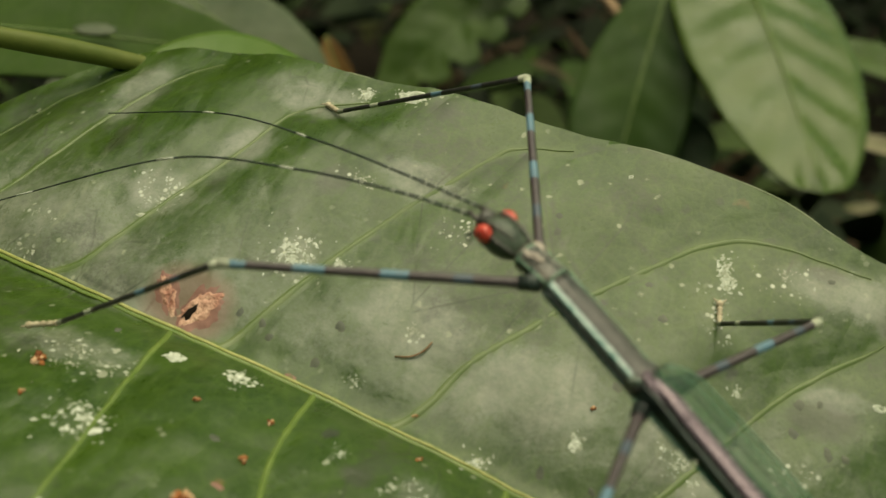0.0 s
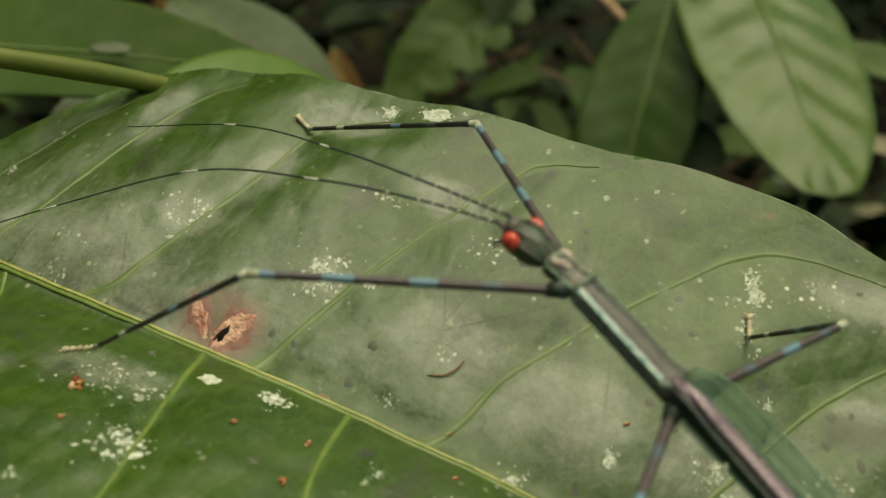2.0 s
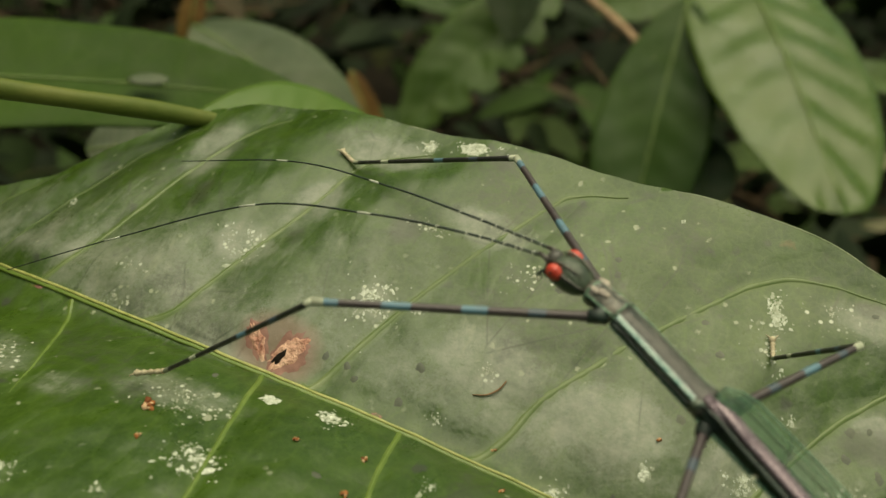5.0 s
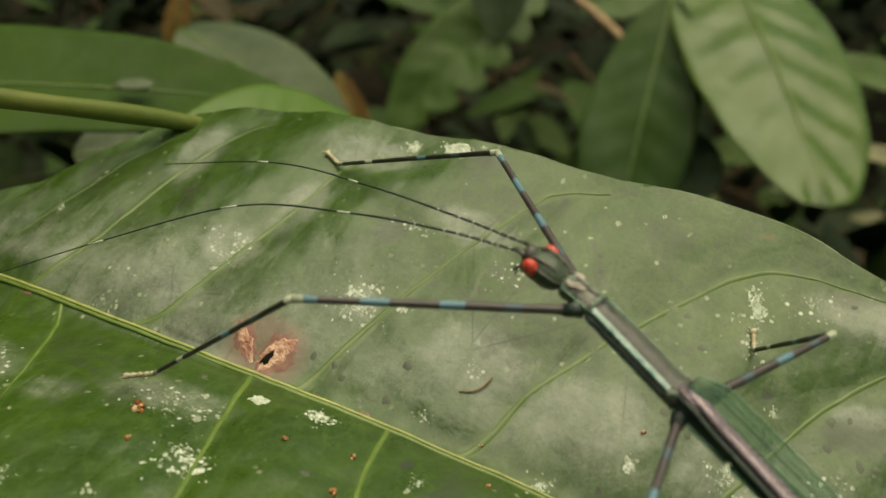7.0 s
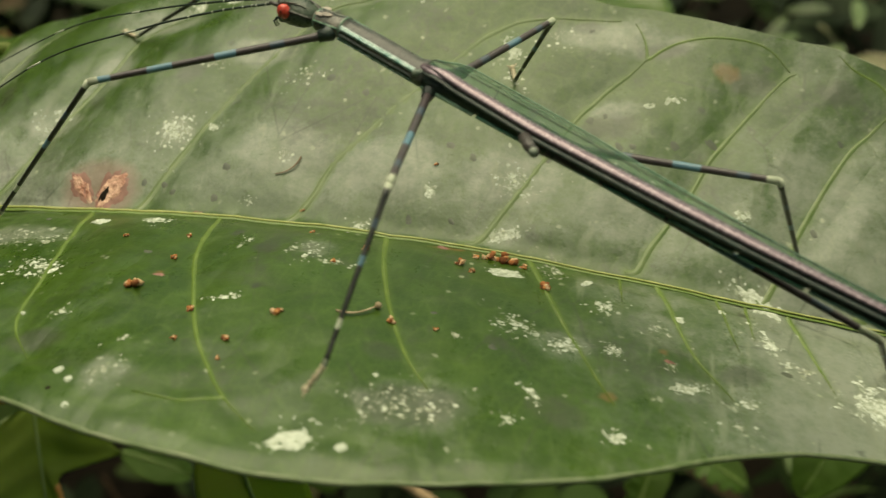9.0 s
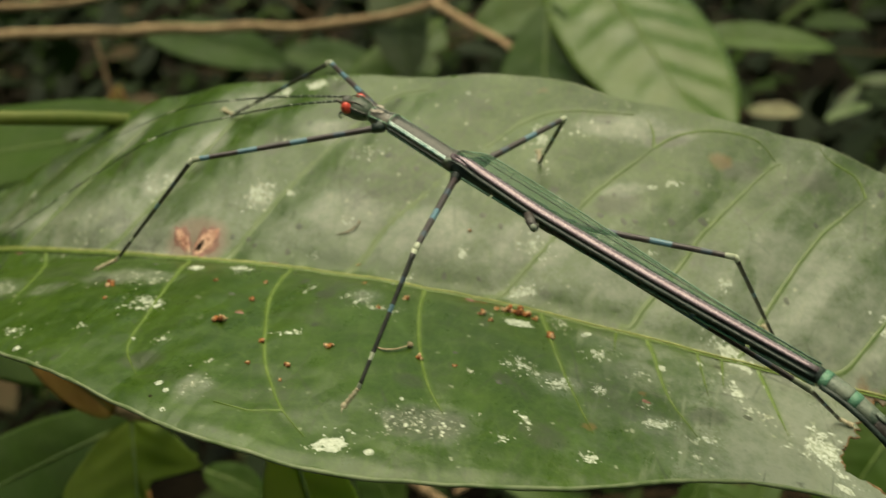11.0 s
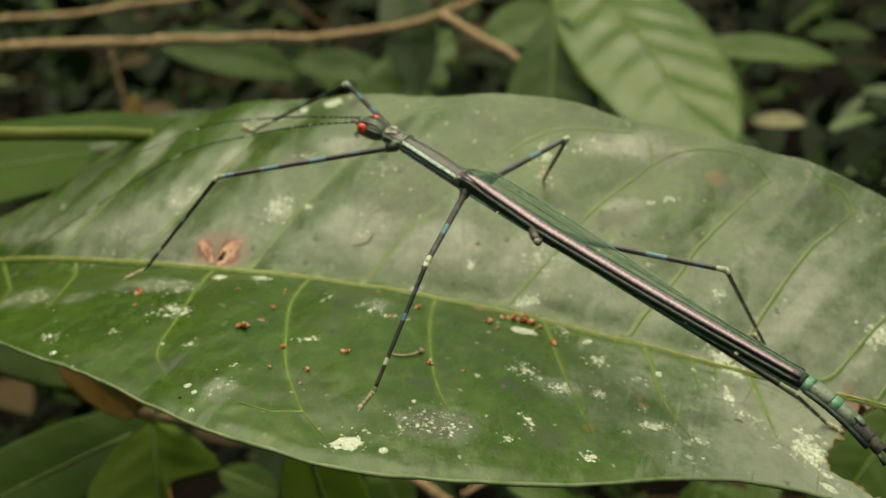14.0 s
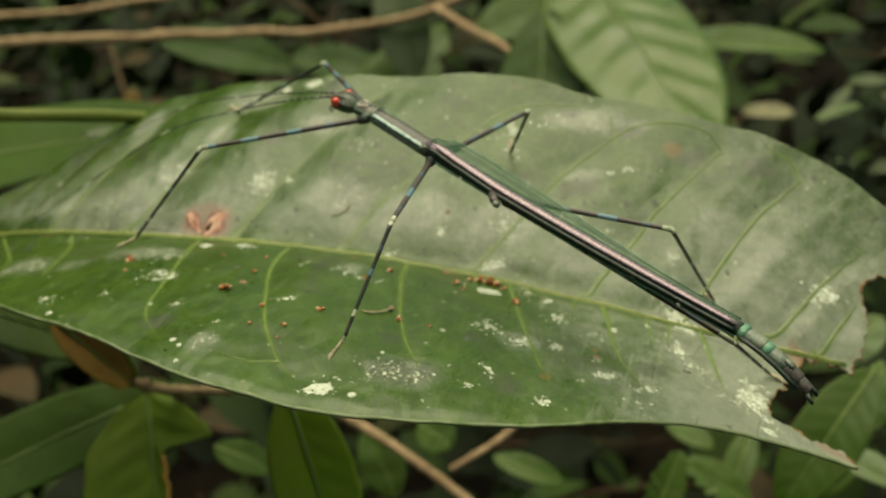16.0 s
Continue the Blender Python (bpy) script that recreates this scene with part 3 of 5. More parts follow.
SPARSE_LOWER = [(-2.16, -0.76, 0.5, 0.26, 2, 120, 0.008), (-2.84, -2.03, 0.2, 0.10, -3, 26, 0.011), (-2.07, -1.92, 0.09, 0.07, 3, 12, 0.010), (-1.1, -2.04, 0.12, 0.1, 10, 18, 0.010), (-0.45, -2.31, 0.11, 0.05, 14, 10, 0.009), (-0.43, -2.71, 0.18, 0.18, 13, 36, 0.009), (0.02, -1.62, 0.24, 0.06, 19, 34, 0.010),
                (-0.12, -0.66, 0.07, 0.1, 19, 18, 0.010), (0.37, -0.77, 0.17, 0.16, 22, 44, 0.010), (1.6, -2.52, 0.44, 0.27, 26, 150, 0.009), (0.61, -0.09, 0.17, 0.12, 20, 44, 0.010), (2.28, -0.17, 0.17, 0.23, 29, 46, 0.009), (2.16, -1.28, 0.19, 0.21, 30, 70, 0.010), (-4.16, -0.82, 0.5, 0.33, -15, 70, 0.008)]
SPARSE_END = [(2.87, -1.27, 0.09, 0.12, 33, 40, 0.010), (2.8, -0.69, 0.22, 0.14, 32, 50, 0.010), (3.22, -0.82, 0.14, 0.13, 33, 30, 0.009), (3.85, -1.41, 0.19, 0.08, 35, 50, 0.011), (2.93, -2.28, 0.08, 0.07, 32, 34, 0.012), (2.25, -2.42, 0.06, 0.06, 29, 18, 0.010), (2.36, -2.09, 0.09, 0.16, 30, 22, 0.010),
              (1.77, -1.61, 0.07, 0.06, 29, 12, 0.009), (3.3, -1.26, 0.1, 0.07, 34, 12, 0.009), (0.69, -0.86, 0.25, 0.13, 24, 16, 0.008), (2.67, 0.75, 0.35, 0.12, 10, 14, 0.008), (4.3, -0.75, 0.25, 0.16, 35, 40, 0.009), (3.75, -1.75, 0.3, 0.12, 35, 22, 0.009), (5.0, -1.2, 0.16, 0.08, -10, 26, 0.010)]


def spread(rows, at):
    """How deep each point of at lies in the patches: 1 in their middles, 0 outside."""
    out = np.zeros(len(at))
    for u, v, ru, rv, turn, *rest in rows:
        c, s = math.cos(radians(turn)), math.sin(radians(turn))
        x, y = at[:, 0] - u, at[:, 1] - v
        r = np.hypot((x * c + y * s) / ru, (y * c - x * s) / rv)
        f = np.clip(1.55 - 1.1 * r, 0, 1)
        out = np.maximum(out, f * f * (3 - 2 * f))
    return out


def leaf_marks(at):
    """Where veins, film with painted sheen, mildew, scab, rust and crusts lie on the blade."""
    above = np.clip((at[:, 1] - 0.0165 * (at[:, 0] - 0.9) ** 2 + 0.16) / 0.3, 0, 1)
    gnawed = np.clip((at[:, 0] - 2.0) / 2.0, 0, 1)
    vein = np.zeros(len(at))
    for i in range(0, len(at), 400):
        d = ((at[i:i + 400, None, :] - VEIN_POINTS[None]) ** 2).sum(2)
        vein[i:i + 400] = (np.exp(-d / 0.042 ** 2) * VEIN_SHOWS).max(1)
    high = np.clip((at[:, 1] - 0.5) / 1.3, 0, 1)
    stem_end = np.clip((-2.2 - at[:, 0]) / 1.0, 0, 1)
    # pale by position: sheen of the upper half and bitten end, as colour
    painted_sheen = above * (0.56 - 0.44 * high + 0.30 * stem_end * (1 - high) + 0.34 * np.clip((at[:, 0] - 3.4) / 1.6, 0, 1)) + (0.58 * gnawed + 0.34 * np.clip((at[:, 0] - 3.4) / 1.0, 0, 1)) * (1 - above)
    return {"vein": vein, "film_sheen": np.maximum(np.maximum(0.78 * spread(FILM_SHEEN_UPPER, at), 0.62 * spread(FILM_LOWER, at)), painted_sheen), "mildew": spread(MILDEW, at), "scab": spread(SCAB, at), "rust": spread(RUST, at),
            "crust": 0.6 * spread(DENSE + SPARSE_UPPER + SPARSE_LOWER + SPARSE_END, at)}


def gnawed_line():
    """The ragged line of the bitten end."""
    out = []
    line = spline([(*p, 0) for p in BITE], 150)
    for i, q in enumerate(line):
        calm = min(1.0, i / 6, (150 - i) / 6)
        wob = Vector((noise.noise(q * 9), noise.noise(q * 9 + Vector((5, 5, 5))), 0)) * 0.07 + Vector((noise.noise(q * 27), noise.noise(q * 27 + Vector((5, 5, 5))), 0)) * 0.055
        out.append(q + wob * calm)
    return out


def leaf_blade():
    from mathutils.geometry import delaunay_2d_cdt
    rim = [p for p in spline([(*p, 0) for p in LOW_EDGE], 160)[:-1]]
    rim += gnawed_line()[:-1]
    rim += [p for p in spline([(*p, 0) for p in TOP_EDGE], 150)[:-1]]
    ring = [(p.x, p.y) for p in rim]
    pts = [Vector(p) for p in ring]
    step = 0.062
    rng = np.random.default_rng(4)
    for path in VEINS:
        for i, p in enumerate(path):
            d = (path[min(i + 1, 44)] - path[max(i - 1, 0)]).normalized()
            for off in (-0.075, -0.04, 0.0, 0.04, 0.075):
                pts.append(Vector((p.x - d.y * off, p.y + d.x * off)))
    near = np.array([(p.x, p.y) for p in pts])
    for u in np.arange(-8.3, 7.5, step):
        for v in np.arange(-3.4, 3.1, step):
            if ((near - (u, v)) ** 2).sum(1).min() > 0.0011:
                pts.append(Vector((u + rng.uniform(-0.018, 0.018), v + rng.uniform(-0.018, 0.018))))
    edges = [(i, (i + 1) % len(ring)) for i in range(len(ring))]
    out = delaunay_2d_cdt(pts, edges, [list(range(len(ring)))], 1, 1e-4)
    flat, faces = out[0], out[2]
    top = [(p.x, p.y, sheet(p.x, p.y)) for p in flat]
    n = len(top)
    verts = [Vector(p) * CM for p in top] + [Vector((p[0], p[1], p[2] - 0.028)) * CM for p in top]
    kind = list(range(n)) * 2
    polys = [tuple(f) for f in faces] + [tuple(i + n for i in reversed(f)) for f in faces]
    seen = {}
    for f in faces:
        for a, b in zip(f, list(f[1:]) + [f[0]]):
            seen[(a, b)] = True
    for a, b in list(seen):
        if (b, a) not in seen:
            k = len(verts)
            verts += [verts[b].copy(), verts[a].copy(), verts[a + n].copy(), verts[b + n].copy()]
            kind += [b, a, a, b]
            polys.append((k, k + 1, k + 2, k + 3))
    bm = bmesh.new()
    vs = [bm.verts.new(v) for v in verts]
    for name, values in leaf_marks(np.array([(p[0], p[1]) for p in top])).items():
        layer = bm.verts.layers.float.new(name)
        for v, k in zip(bm.verts, kind):
            v[layer] = float(values[k])
    vs = list(bm.verts)
    for f in polys:
        try:
            bm.faces.new([vs[i] for i in f])
        except ValueError:
            pass
    return bm


def vein_strip(path, wide):
    """A low crowned ribbon that lies on the blade."""
    bm = bmesh.new()
    rows, n = [], len(path)
    for i, p in enumerate(path):
        d = (path[min(i + 1, n - 1)] - path[max(i - 1, 0)]).normalized()
        w = wide * (1 - 0.65 * i / n) * (0.35 + 0.65 * smooth01((n - i) / 12)) * (1 + 0.25 * noise.noise(Vector((i * 0.4, wide * 90, 0))))
        rows.append([bm.verts.new(on_leaf(p.x - d.y * w * f, p.y + d.x * w * f, lift)) for f, lift in ((-1, 0.0005), (-0.55, 0.0080), (0, 0.0115), (0.55, 0.0080), (1, 0.0005))])
    for a, b in zip(rows, rows[1:]):
        for j in range(4):
            bm.faces.new((a[j], b[j], b[j + 1], a[j + 1]))
    bmesh.ops.recalc_face_normals(bm, faces=bm.faces)
    return bm


def speckles(rng, u, v, ru, rv, turn, count, size):
    """A patch of lichen: small uneven crusts of many sizes in clumps, closer in its middle."""
    bm = bmesh.new()
    c, s = math.cos(radians(turn)), math.sin(radians(turn))
    done, count, size = 0, int(count * 1.7), size * 0.74
    for k in range(count * 4):
        if done >= count:
            break
        a, r = rng.uniform(0, 2 * math.pi), abs(rng.normal(0, 0.58))
        x, y = ru * r * math.cos(a), rv * r * math.sin(a)
        cu, cv = u + x * c - y * s, v + x * s + y * c
        if -1.1 < cv < 0.2 and cu > float(np.interp(cv, [-1.06, -0.8, -0.5, -0.2, 0.08], [4.98, 4.95, 5.07, 5.15, 5.28])):
            continue
        if rng.uniform(0, 1) < 0.5 - 1.1 * noise.noise(Vector((cu * 7, cv * 7, 1.0))):
            continue
        done += 1
        rad = size * math.exp(rng.normal(-0.15, 0.5))
        sides, turn0, long = 7, rng.uniform(0, 6), rng.uniform(1.0, 1.9)
        edge = []
        for i in range(sides):
            b = 2 * math.pi * i / sides
            q = rad * rng.uniform(0.45, 1.3)
            ex, ey = q * math.cos(b) * long, q * math.sin(b)
            edge.append(bm.verts.new(on_leaf(cu + ex * math.cos(turn0) - ey * math.sin(turn0), cv + ex * math.sin(turn0) + ey * math.cos(turn0), 0.001)))
        mid = bm.verts.new(on_leaf(cu, cv, 0.002 + 0.12 * rad))
        for i in range(sides):
            bm.faces.new((edge[i], edge[(i + 1) % sides], mid))
    return bm


def crater(u, v, ru, rv, turn, lift, seed, rings=6, sides=28, dip=0.0, rough=0.02):
    """A low uneven scab or sunken scar on the leaf."""
    bm = bmesh.new()
    c, s = math.cos(radians(turn)), math.sin(radians(turn))
    grid = []
    for i in range(rings + 1):
        f = i / rings
        row = []
        for k in range(sides):
            a = 2 * math.pi * k / sides
            w = f * (1 + 0.28 * noise.noise(Vector((math.cos(a) * 1.4, math.sin(a) * 1.4, seed))) + 0.22 * noise.noise(Vector((math.cos(a) * 4.5, math.sin(a) * 4.5, seed))) + 0.34 * noise.noise(Vector((math.cos(a) * 9, math.sin(a) * 9, seed))))
            x, y = ru * w * math.cos(a), rv * w * math.sin(a)
            pu, pv = u + x * c - y * s, v + x * s + y * c
            h = lift * (1 - f ** 4) - dip * (1 - f * f) + rough * (1 - f) * noise.noise(Vector((pu * 19, pv * 19, seed)))
            row.append(bm.verts.new(on_leaf(pu, pv, h + 0.002 if i < rings else -0.002)))
        grid.append(row)
    for a, b in zip(grid, grid[1:]):
        for k in range(sides):
            bm.faces.new((a[k], a[(k + 1) % sides], b[(k + 1) % sides], b[k]))
    bmesh.ops.remove_doubles(bm, verts=grid[0], dist=1e-6)
    return bm


def build_leaf():
    root = empty("plant_leaf", LEAF, "broad glossy green leaf, lichen-spotted, bitten at its end, carrying the insect", "leaf")
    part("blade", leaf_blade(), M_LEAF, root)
    rib = [Vector((u, rib_v(u), 0)) for u in np.linspace(-8.2, 5.82, 90)]
    spine = part("midrib", tube(bmesh.new(), [on_leaf(p.x, p.y, 0.0) for p in rib], lambda s: (0.048 - 0.026 * s) * (1 + 0.12 * noise.noise(Vector((s * 60, 0, 0)))) * CM, 10, flat=0.42), M_VEIN_SIDE, root, "green midrib")
    part("ridge", tube(bmesh.new(), [on_leaf(p.x, p.y + 0.012, 0.016) for p in rib], lambda s: (0.020 - 0.010 * s) * (1 + 0.22 * noise.noise(Vector((s * 90, 3, 0)))) * CM, 8, flat=0.8), M_VEIN, spine, "pale yellow ridge of the midrib")
    for k, path in enumerate(VEINS):
        wide = 0.012 if k < 2 else 0.030 if k < 6 else 0.026 if k < len(UPPER) else 0.022 if k < len(UPPER + LOWER) else 0.014
        part("side_vein", vein_strip(path, wide), M_VEIN_UP if k < len(UPPER) else M_VEIN_SIDE, root)
    rng = np.random.default_rng(11)
    for row in DENSE + SPARSE_UPPER + SPARSE_LOWER + SPARSE_END:
        part("lichen_patch", speckles(rng, *row), M_LICHEN_GREY if row[-1] < 0.0095 else M_LICHEN, root, "pale crusty speckled lichen")
    for k, (u, v, ru, rv, turn) in enumerate([(0.97, -3.08, 0.14, 0.10, 21), (1.3, -3.07, 0.045, 0.04, 23), (-1.64, -0.38, 0.09, 0.06, 6), (-1.04, 2.57, 0.15, 0.08, -7), (1.98, -0.52, 0.14, 0.07, 10), (2.63, -0.39, 0.07, 0.035, 60), (3.36, -0.53, 0.045, 0.05, 33), (3.71, -0.3, 0.035, 0.04, 33),
                                              (4.02, 0.03, 0.18, 0.09, -25), (5.0, -1.35, 0.09, 0.045, -15), (-0.76, -2.73, 0.038, 0.036, 11), (-0.64, -2.82, 0.03, 0.03, 12), (-0.54, -3.07, 0.028, 0.026, 12), (-2.59, -2.32, 0.045, 0.03, -1), (-1.44, -2.03, 0.022, 0.022, 8), (1.33, -2.27, 0.022, 0.022, 25), (3.22, 1.44, 0.06, 0.03, 12), (1.04, 2.31, 0.022, 0.02, 2)]):
        part("lichen_spot", crater(u, v, ru, rv, turn, 0.006, 80.0 + k, 5, 34 if ru > 0.08 else 16, rough=0.03), M_LICHEN, root, "solid off-white lichen spot")
        if ru > 0.1:
            part("lichen_patch", speckles(rng, u, v, ru * 1.5, rv * 1.5, turn, 34, 0.012), M_LICHEN, root, "pale crusty speckled lichen")
    for k, (u, v, ru, rv, turn) in enumerate([(-2.12, 0.20, 0.15, 0.06, -42), (-1.81, 0.17, 0.20, 0.095, 45)]):
        part("dead_spot_rim", crater(u, v, ru * 1.10, rv * 1.55, turn, 0.003, 2.0 + k, 5, 36), M_DEAD_RIM, root, "purplish brown rim of dead tissue")
        part("dead_spot", crater(u, v, ru * 0.95, rv * 0.95, turn, 0.018, 4.0 + k, 9, 36, dip=0.0, rough=0.06), M_DEAD, root, "torn orange-brown dead tissue")
    part("hole", crater(-1.86, 0.12, 0.085, 0.036, 50, 0.036, 9.0, 3, 16), M_BLACK, root, "small black hole in the dead tissue")
    for line, thick, low in ((LOW_EDGE, 0.022, -0.018), (TOP_EDGE, 0.013, -0.015)):
        edge = [on_leaf(p.x, p.y, low) for p in spline([(*p, 0) for p in line], 160 if line is LOW_EDGE else 150)]
        part("margin", tube(bmesh.new(), edge, lambda s: thick * CM * (1 + 0.3 * noise.noise(Vector((s * 45, thick * 100, 0)))), 8), M_MARGIN, root, "pale thickened margin")
    for k, (u, v) in enumerate([(-1.17, 0.15), (-0.75, 0.1), (-1.49, 0.26), (-1.28, 0.24), (-0.66, 0.37), (0.6, 1.79), (2.67, 1.25), (2.81, 1.31), (2.67, 1.05), (1.59, 1.34), (1.41, 1.58), (5.63, 1.95), (4.92, 1.51), (3.76, 1.23), (1.42, 0.75), (1.62, 0.68), (1.07, 0.05),
                                (1.44, 0.1), (0.21, 1.36), (0.57, 1.26), (0.63, 1.66), (2.93, 1.0), (3.05, 1.02), (3.42, 1.13), (2.28, 0.82), (4.57, 0.71), (2.04, -1.66), (1.56, -1.36), (4.17, -0.88), (-2.76, 0.07), (-2.21, -0.31), (-0.87, -1.03), (2.72, 2.13)]):
        r = (0.034, 0.042, 0.028, 0.046, 0.036)[k % 5]
        part("dark_spot", crater(u, v, r * 1.25, r, 40 * k, 0.0004, 30.0 + k, 2, 14, rough=0.0), M_SPOT, root, "round dark mildew spot")
    part("dark_spot", crater(-0.74, -2.92, 0.022, 0.02, 0, 0.004, 71.0, 2, 12), M_BLACK, root, "tiny black speck")
    for k, (u, v) in enumerate([(-0.87, -0.06), (-4.61, 0.30), (-0.61, -1.39), (3.3, -1.22), (1.4, -0.21)]):
        part("rust_spot", crater(u, v, 0.06, 0.028, -8, 0.002, 60.0 + k, 3, 16, rough=0.02), M_DEAD_RIM, root, "flat reddish-brown smear")
    gnawed = [on_leaf(p.x, p.y, -0.012) for p in gnawed_line()]
    part("bitten_rim", tube(bmesh.new(), gnawed, lambda s: CM * max(0.004, 0.010 + 0.022 * noise.noise(Vector((s * 26, 0, 0)))), 7), M_SCRAP, root, "brown dried rim of the bitten margin")
    return root


build_leaf()


# ---- crumbs on the leaf ----
def crumb(u, v, size, seed):
    """A crumb of droppings: a few knobbly grains stuck together."""
    rng = np.random.default_rng(seed)
    bm = bmesh.new()
    for k in range(10):
        off = Vector((rng.uniform(-1, 1), rng.uniform(-1, 1), rng.uniform(0.1, 0.75))) * size * 0.62
        bmesh.ops.create_icosphere(bm, subdivisions=1, radius=size * rng.uniform(0.22, 0.5) * CM, matrix=Matrix.Translation(off * CM))
    for vert in bm.verts:
        vert.co *= 1 + 0.45 * noise.noise(vert.co * 4500 + Vector((seed, 0, 0)))
    ob = part("crumb", bm, M_CRUMB, None)
    ob.matrix_world = LEAF @ Matrix.Translation(on_leaf(u, v, 0.0))
    return tagged(ob, "small orange-brown crumb of droppings lying on the leaf", "crumb", "crumbs on the leaf")


CRUMBS = [(-2.36, -0.96, 0.060), (-0.72, -1.62, 0.060), (-0.67, -0.66, 0.026), (-0.61, -1.1, 0.032), (-0.17, -1.83, 0.032), (0.5, -1.76, 0.046), (0.22, -2.15, 0.030), (-0.14, -2.22, 0.024), (1.81, -0.31, 0.048), (1.91, -0.28, 0.062), (2.01, -0.29, 0.050), (1.61, -0.53, 0.038),
          (1.73, -0.63, 0.026), (2.31, -0.58, 0.046), (1.28, -1.57, 0.032), (0.83, -0.52, 0.030), (0.31, -0.35, 0.022), (0.65, -0.86, 0.024), (1.62, -1.59, 0.020), (2.10, -0.33, 0.034), (-2.18, -1.34, 0.026), (-1.19, -0.77, 0.024), (1.72, -0.34, 0.030), (0.23, -2.36, 0.018), (0.1, 0.05, 0.02), (1.3, 0.55, 0.022)]
for k, (u, v, s) in enumerate(CRUMBS):
    crumb(u, v, 1.3 * s, 20 + k)


def curved_scrap(name, pts, radius, label, knob=0.0, material=None):
    path = spline([on_leaf(u, v, h) for u, v, h in pts], 14)
    bm = tube(bmesh.new(), path, lambda s: radius * CM * (0.35 + 0.65 * math.sin(math.pi * (0.1 + 0.8 * s))), 7, flat=0.6)
    if knob:
        ball(bm, on_leaf(pts[-1][0], pts[-1][1], pts[-1][2]), (knob * CM,) * 3, None, 10, 8)
    ob = part(name, bm, material or M_SCRAP, None)
    ob.matrix_world = LEAF
    return tagged(ob, label, "plant scrap")


curved_scrap("husk_scrap", [(-0.19, 0.33, 0.010), (-0.08, 0.37, 0.02), (0.0, 0.44, 0.03), (0.03, 0.53, 0.012)], 0.009, "thin curved reddish-brown husk lying on the leaf", material=M_SCRAP)
curved_scrap("twig_scrap", [(0.88, -1.60, 0.006), (0.96, -1.63, 0.022), (1.07, -1.58, 0.028), (1.16, -1.44, 0.035)], 0.013, "tiny curved brown twig scrap with a pale knob", 0.030, M_HUSK)


# ---- the stick insect ----
INSECT = empty("stick_insect", LEAF, "slender dark green stick insect with red eyes and banded legs", "insect")
HEAD, NECK, COLLAR, HINGE = Vector((0.70, -0.225, 1.90)), Vector((0.88, -0.27, 1.83)), Vector((1.10, -0.36, 1.745)), Vector((1.72, -0.60, 1.36))
RING, TIP = Vector((4.88, -1.73, -0.46)), Vector((5.46, -2.05, -0.97))
ACROSS = Vector((0.07, 0.29, 0.02)).normalized()


def along(s):
    """A point of the body's axis from the hinge (0) to the tail ring (1)."""
    p = HINGE.lerp(RING, s)
    return p + Vector((0, 0, -0.03 * math.sin(math.pi * s)))


def body_frame(d):
    d = d.normalized()
    side = (ACROSS - d * ACROSS.dot(d)).normalized()
    return d, side, d.cross(side) if d.cross(side).z > 0 else side.cross(d)


def body_tube(points, radii, sides=16, flat=1.0):
    d, side, up = body_frame(points[-1] - points[0])
    return tube(bmesh.new(), [p * CM for p in points], [r * CM for r in radii], sides, up, flat)


def strip(points, offset, width, thick, sides=8):
    """A raised line laid along the body."""
    d, side, up = body_frame(points[-1] - points[0])
    pts = [(p + side * a + up * b) * CM for p, (a, b) in zip(points, offset)]
    return tube(bmesh.new(), pts, [w * CM for w in width], sides, up, thick)


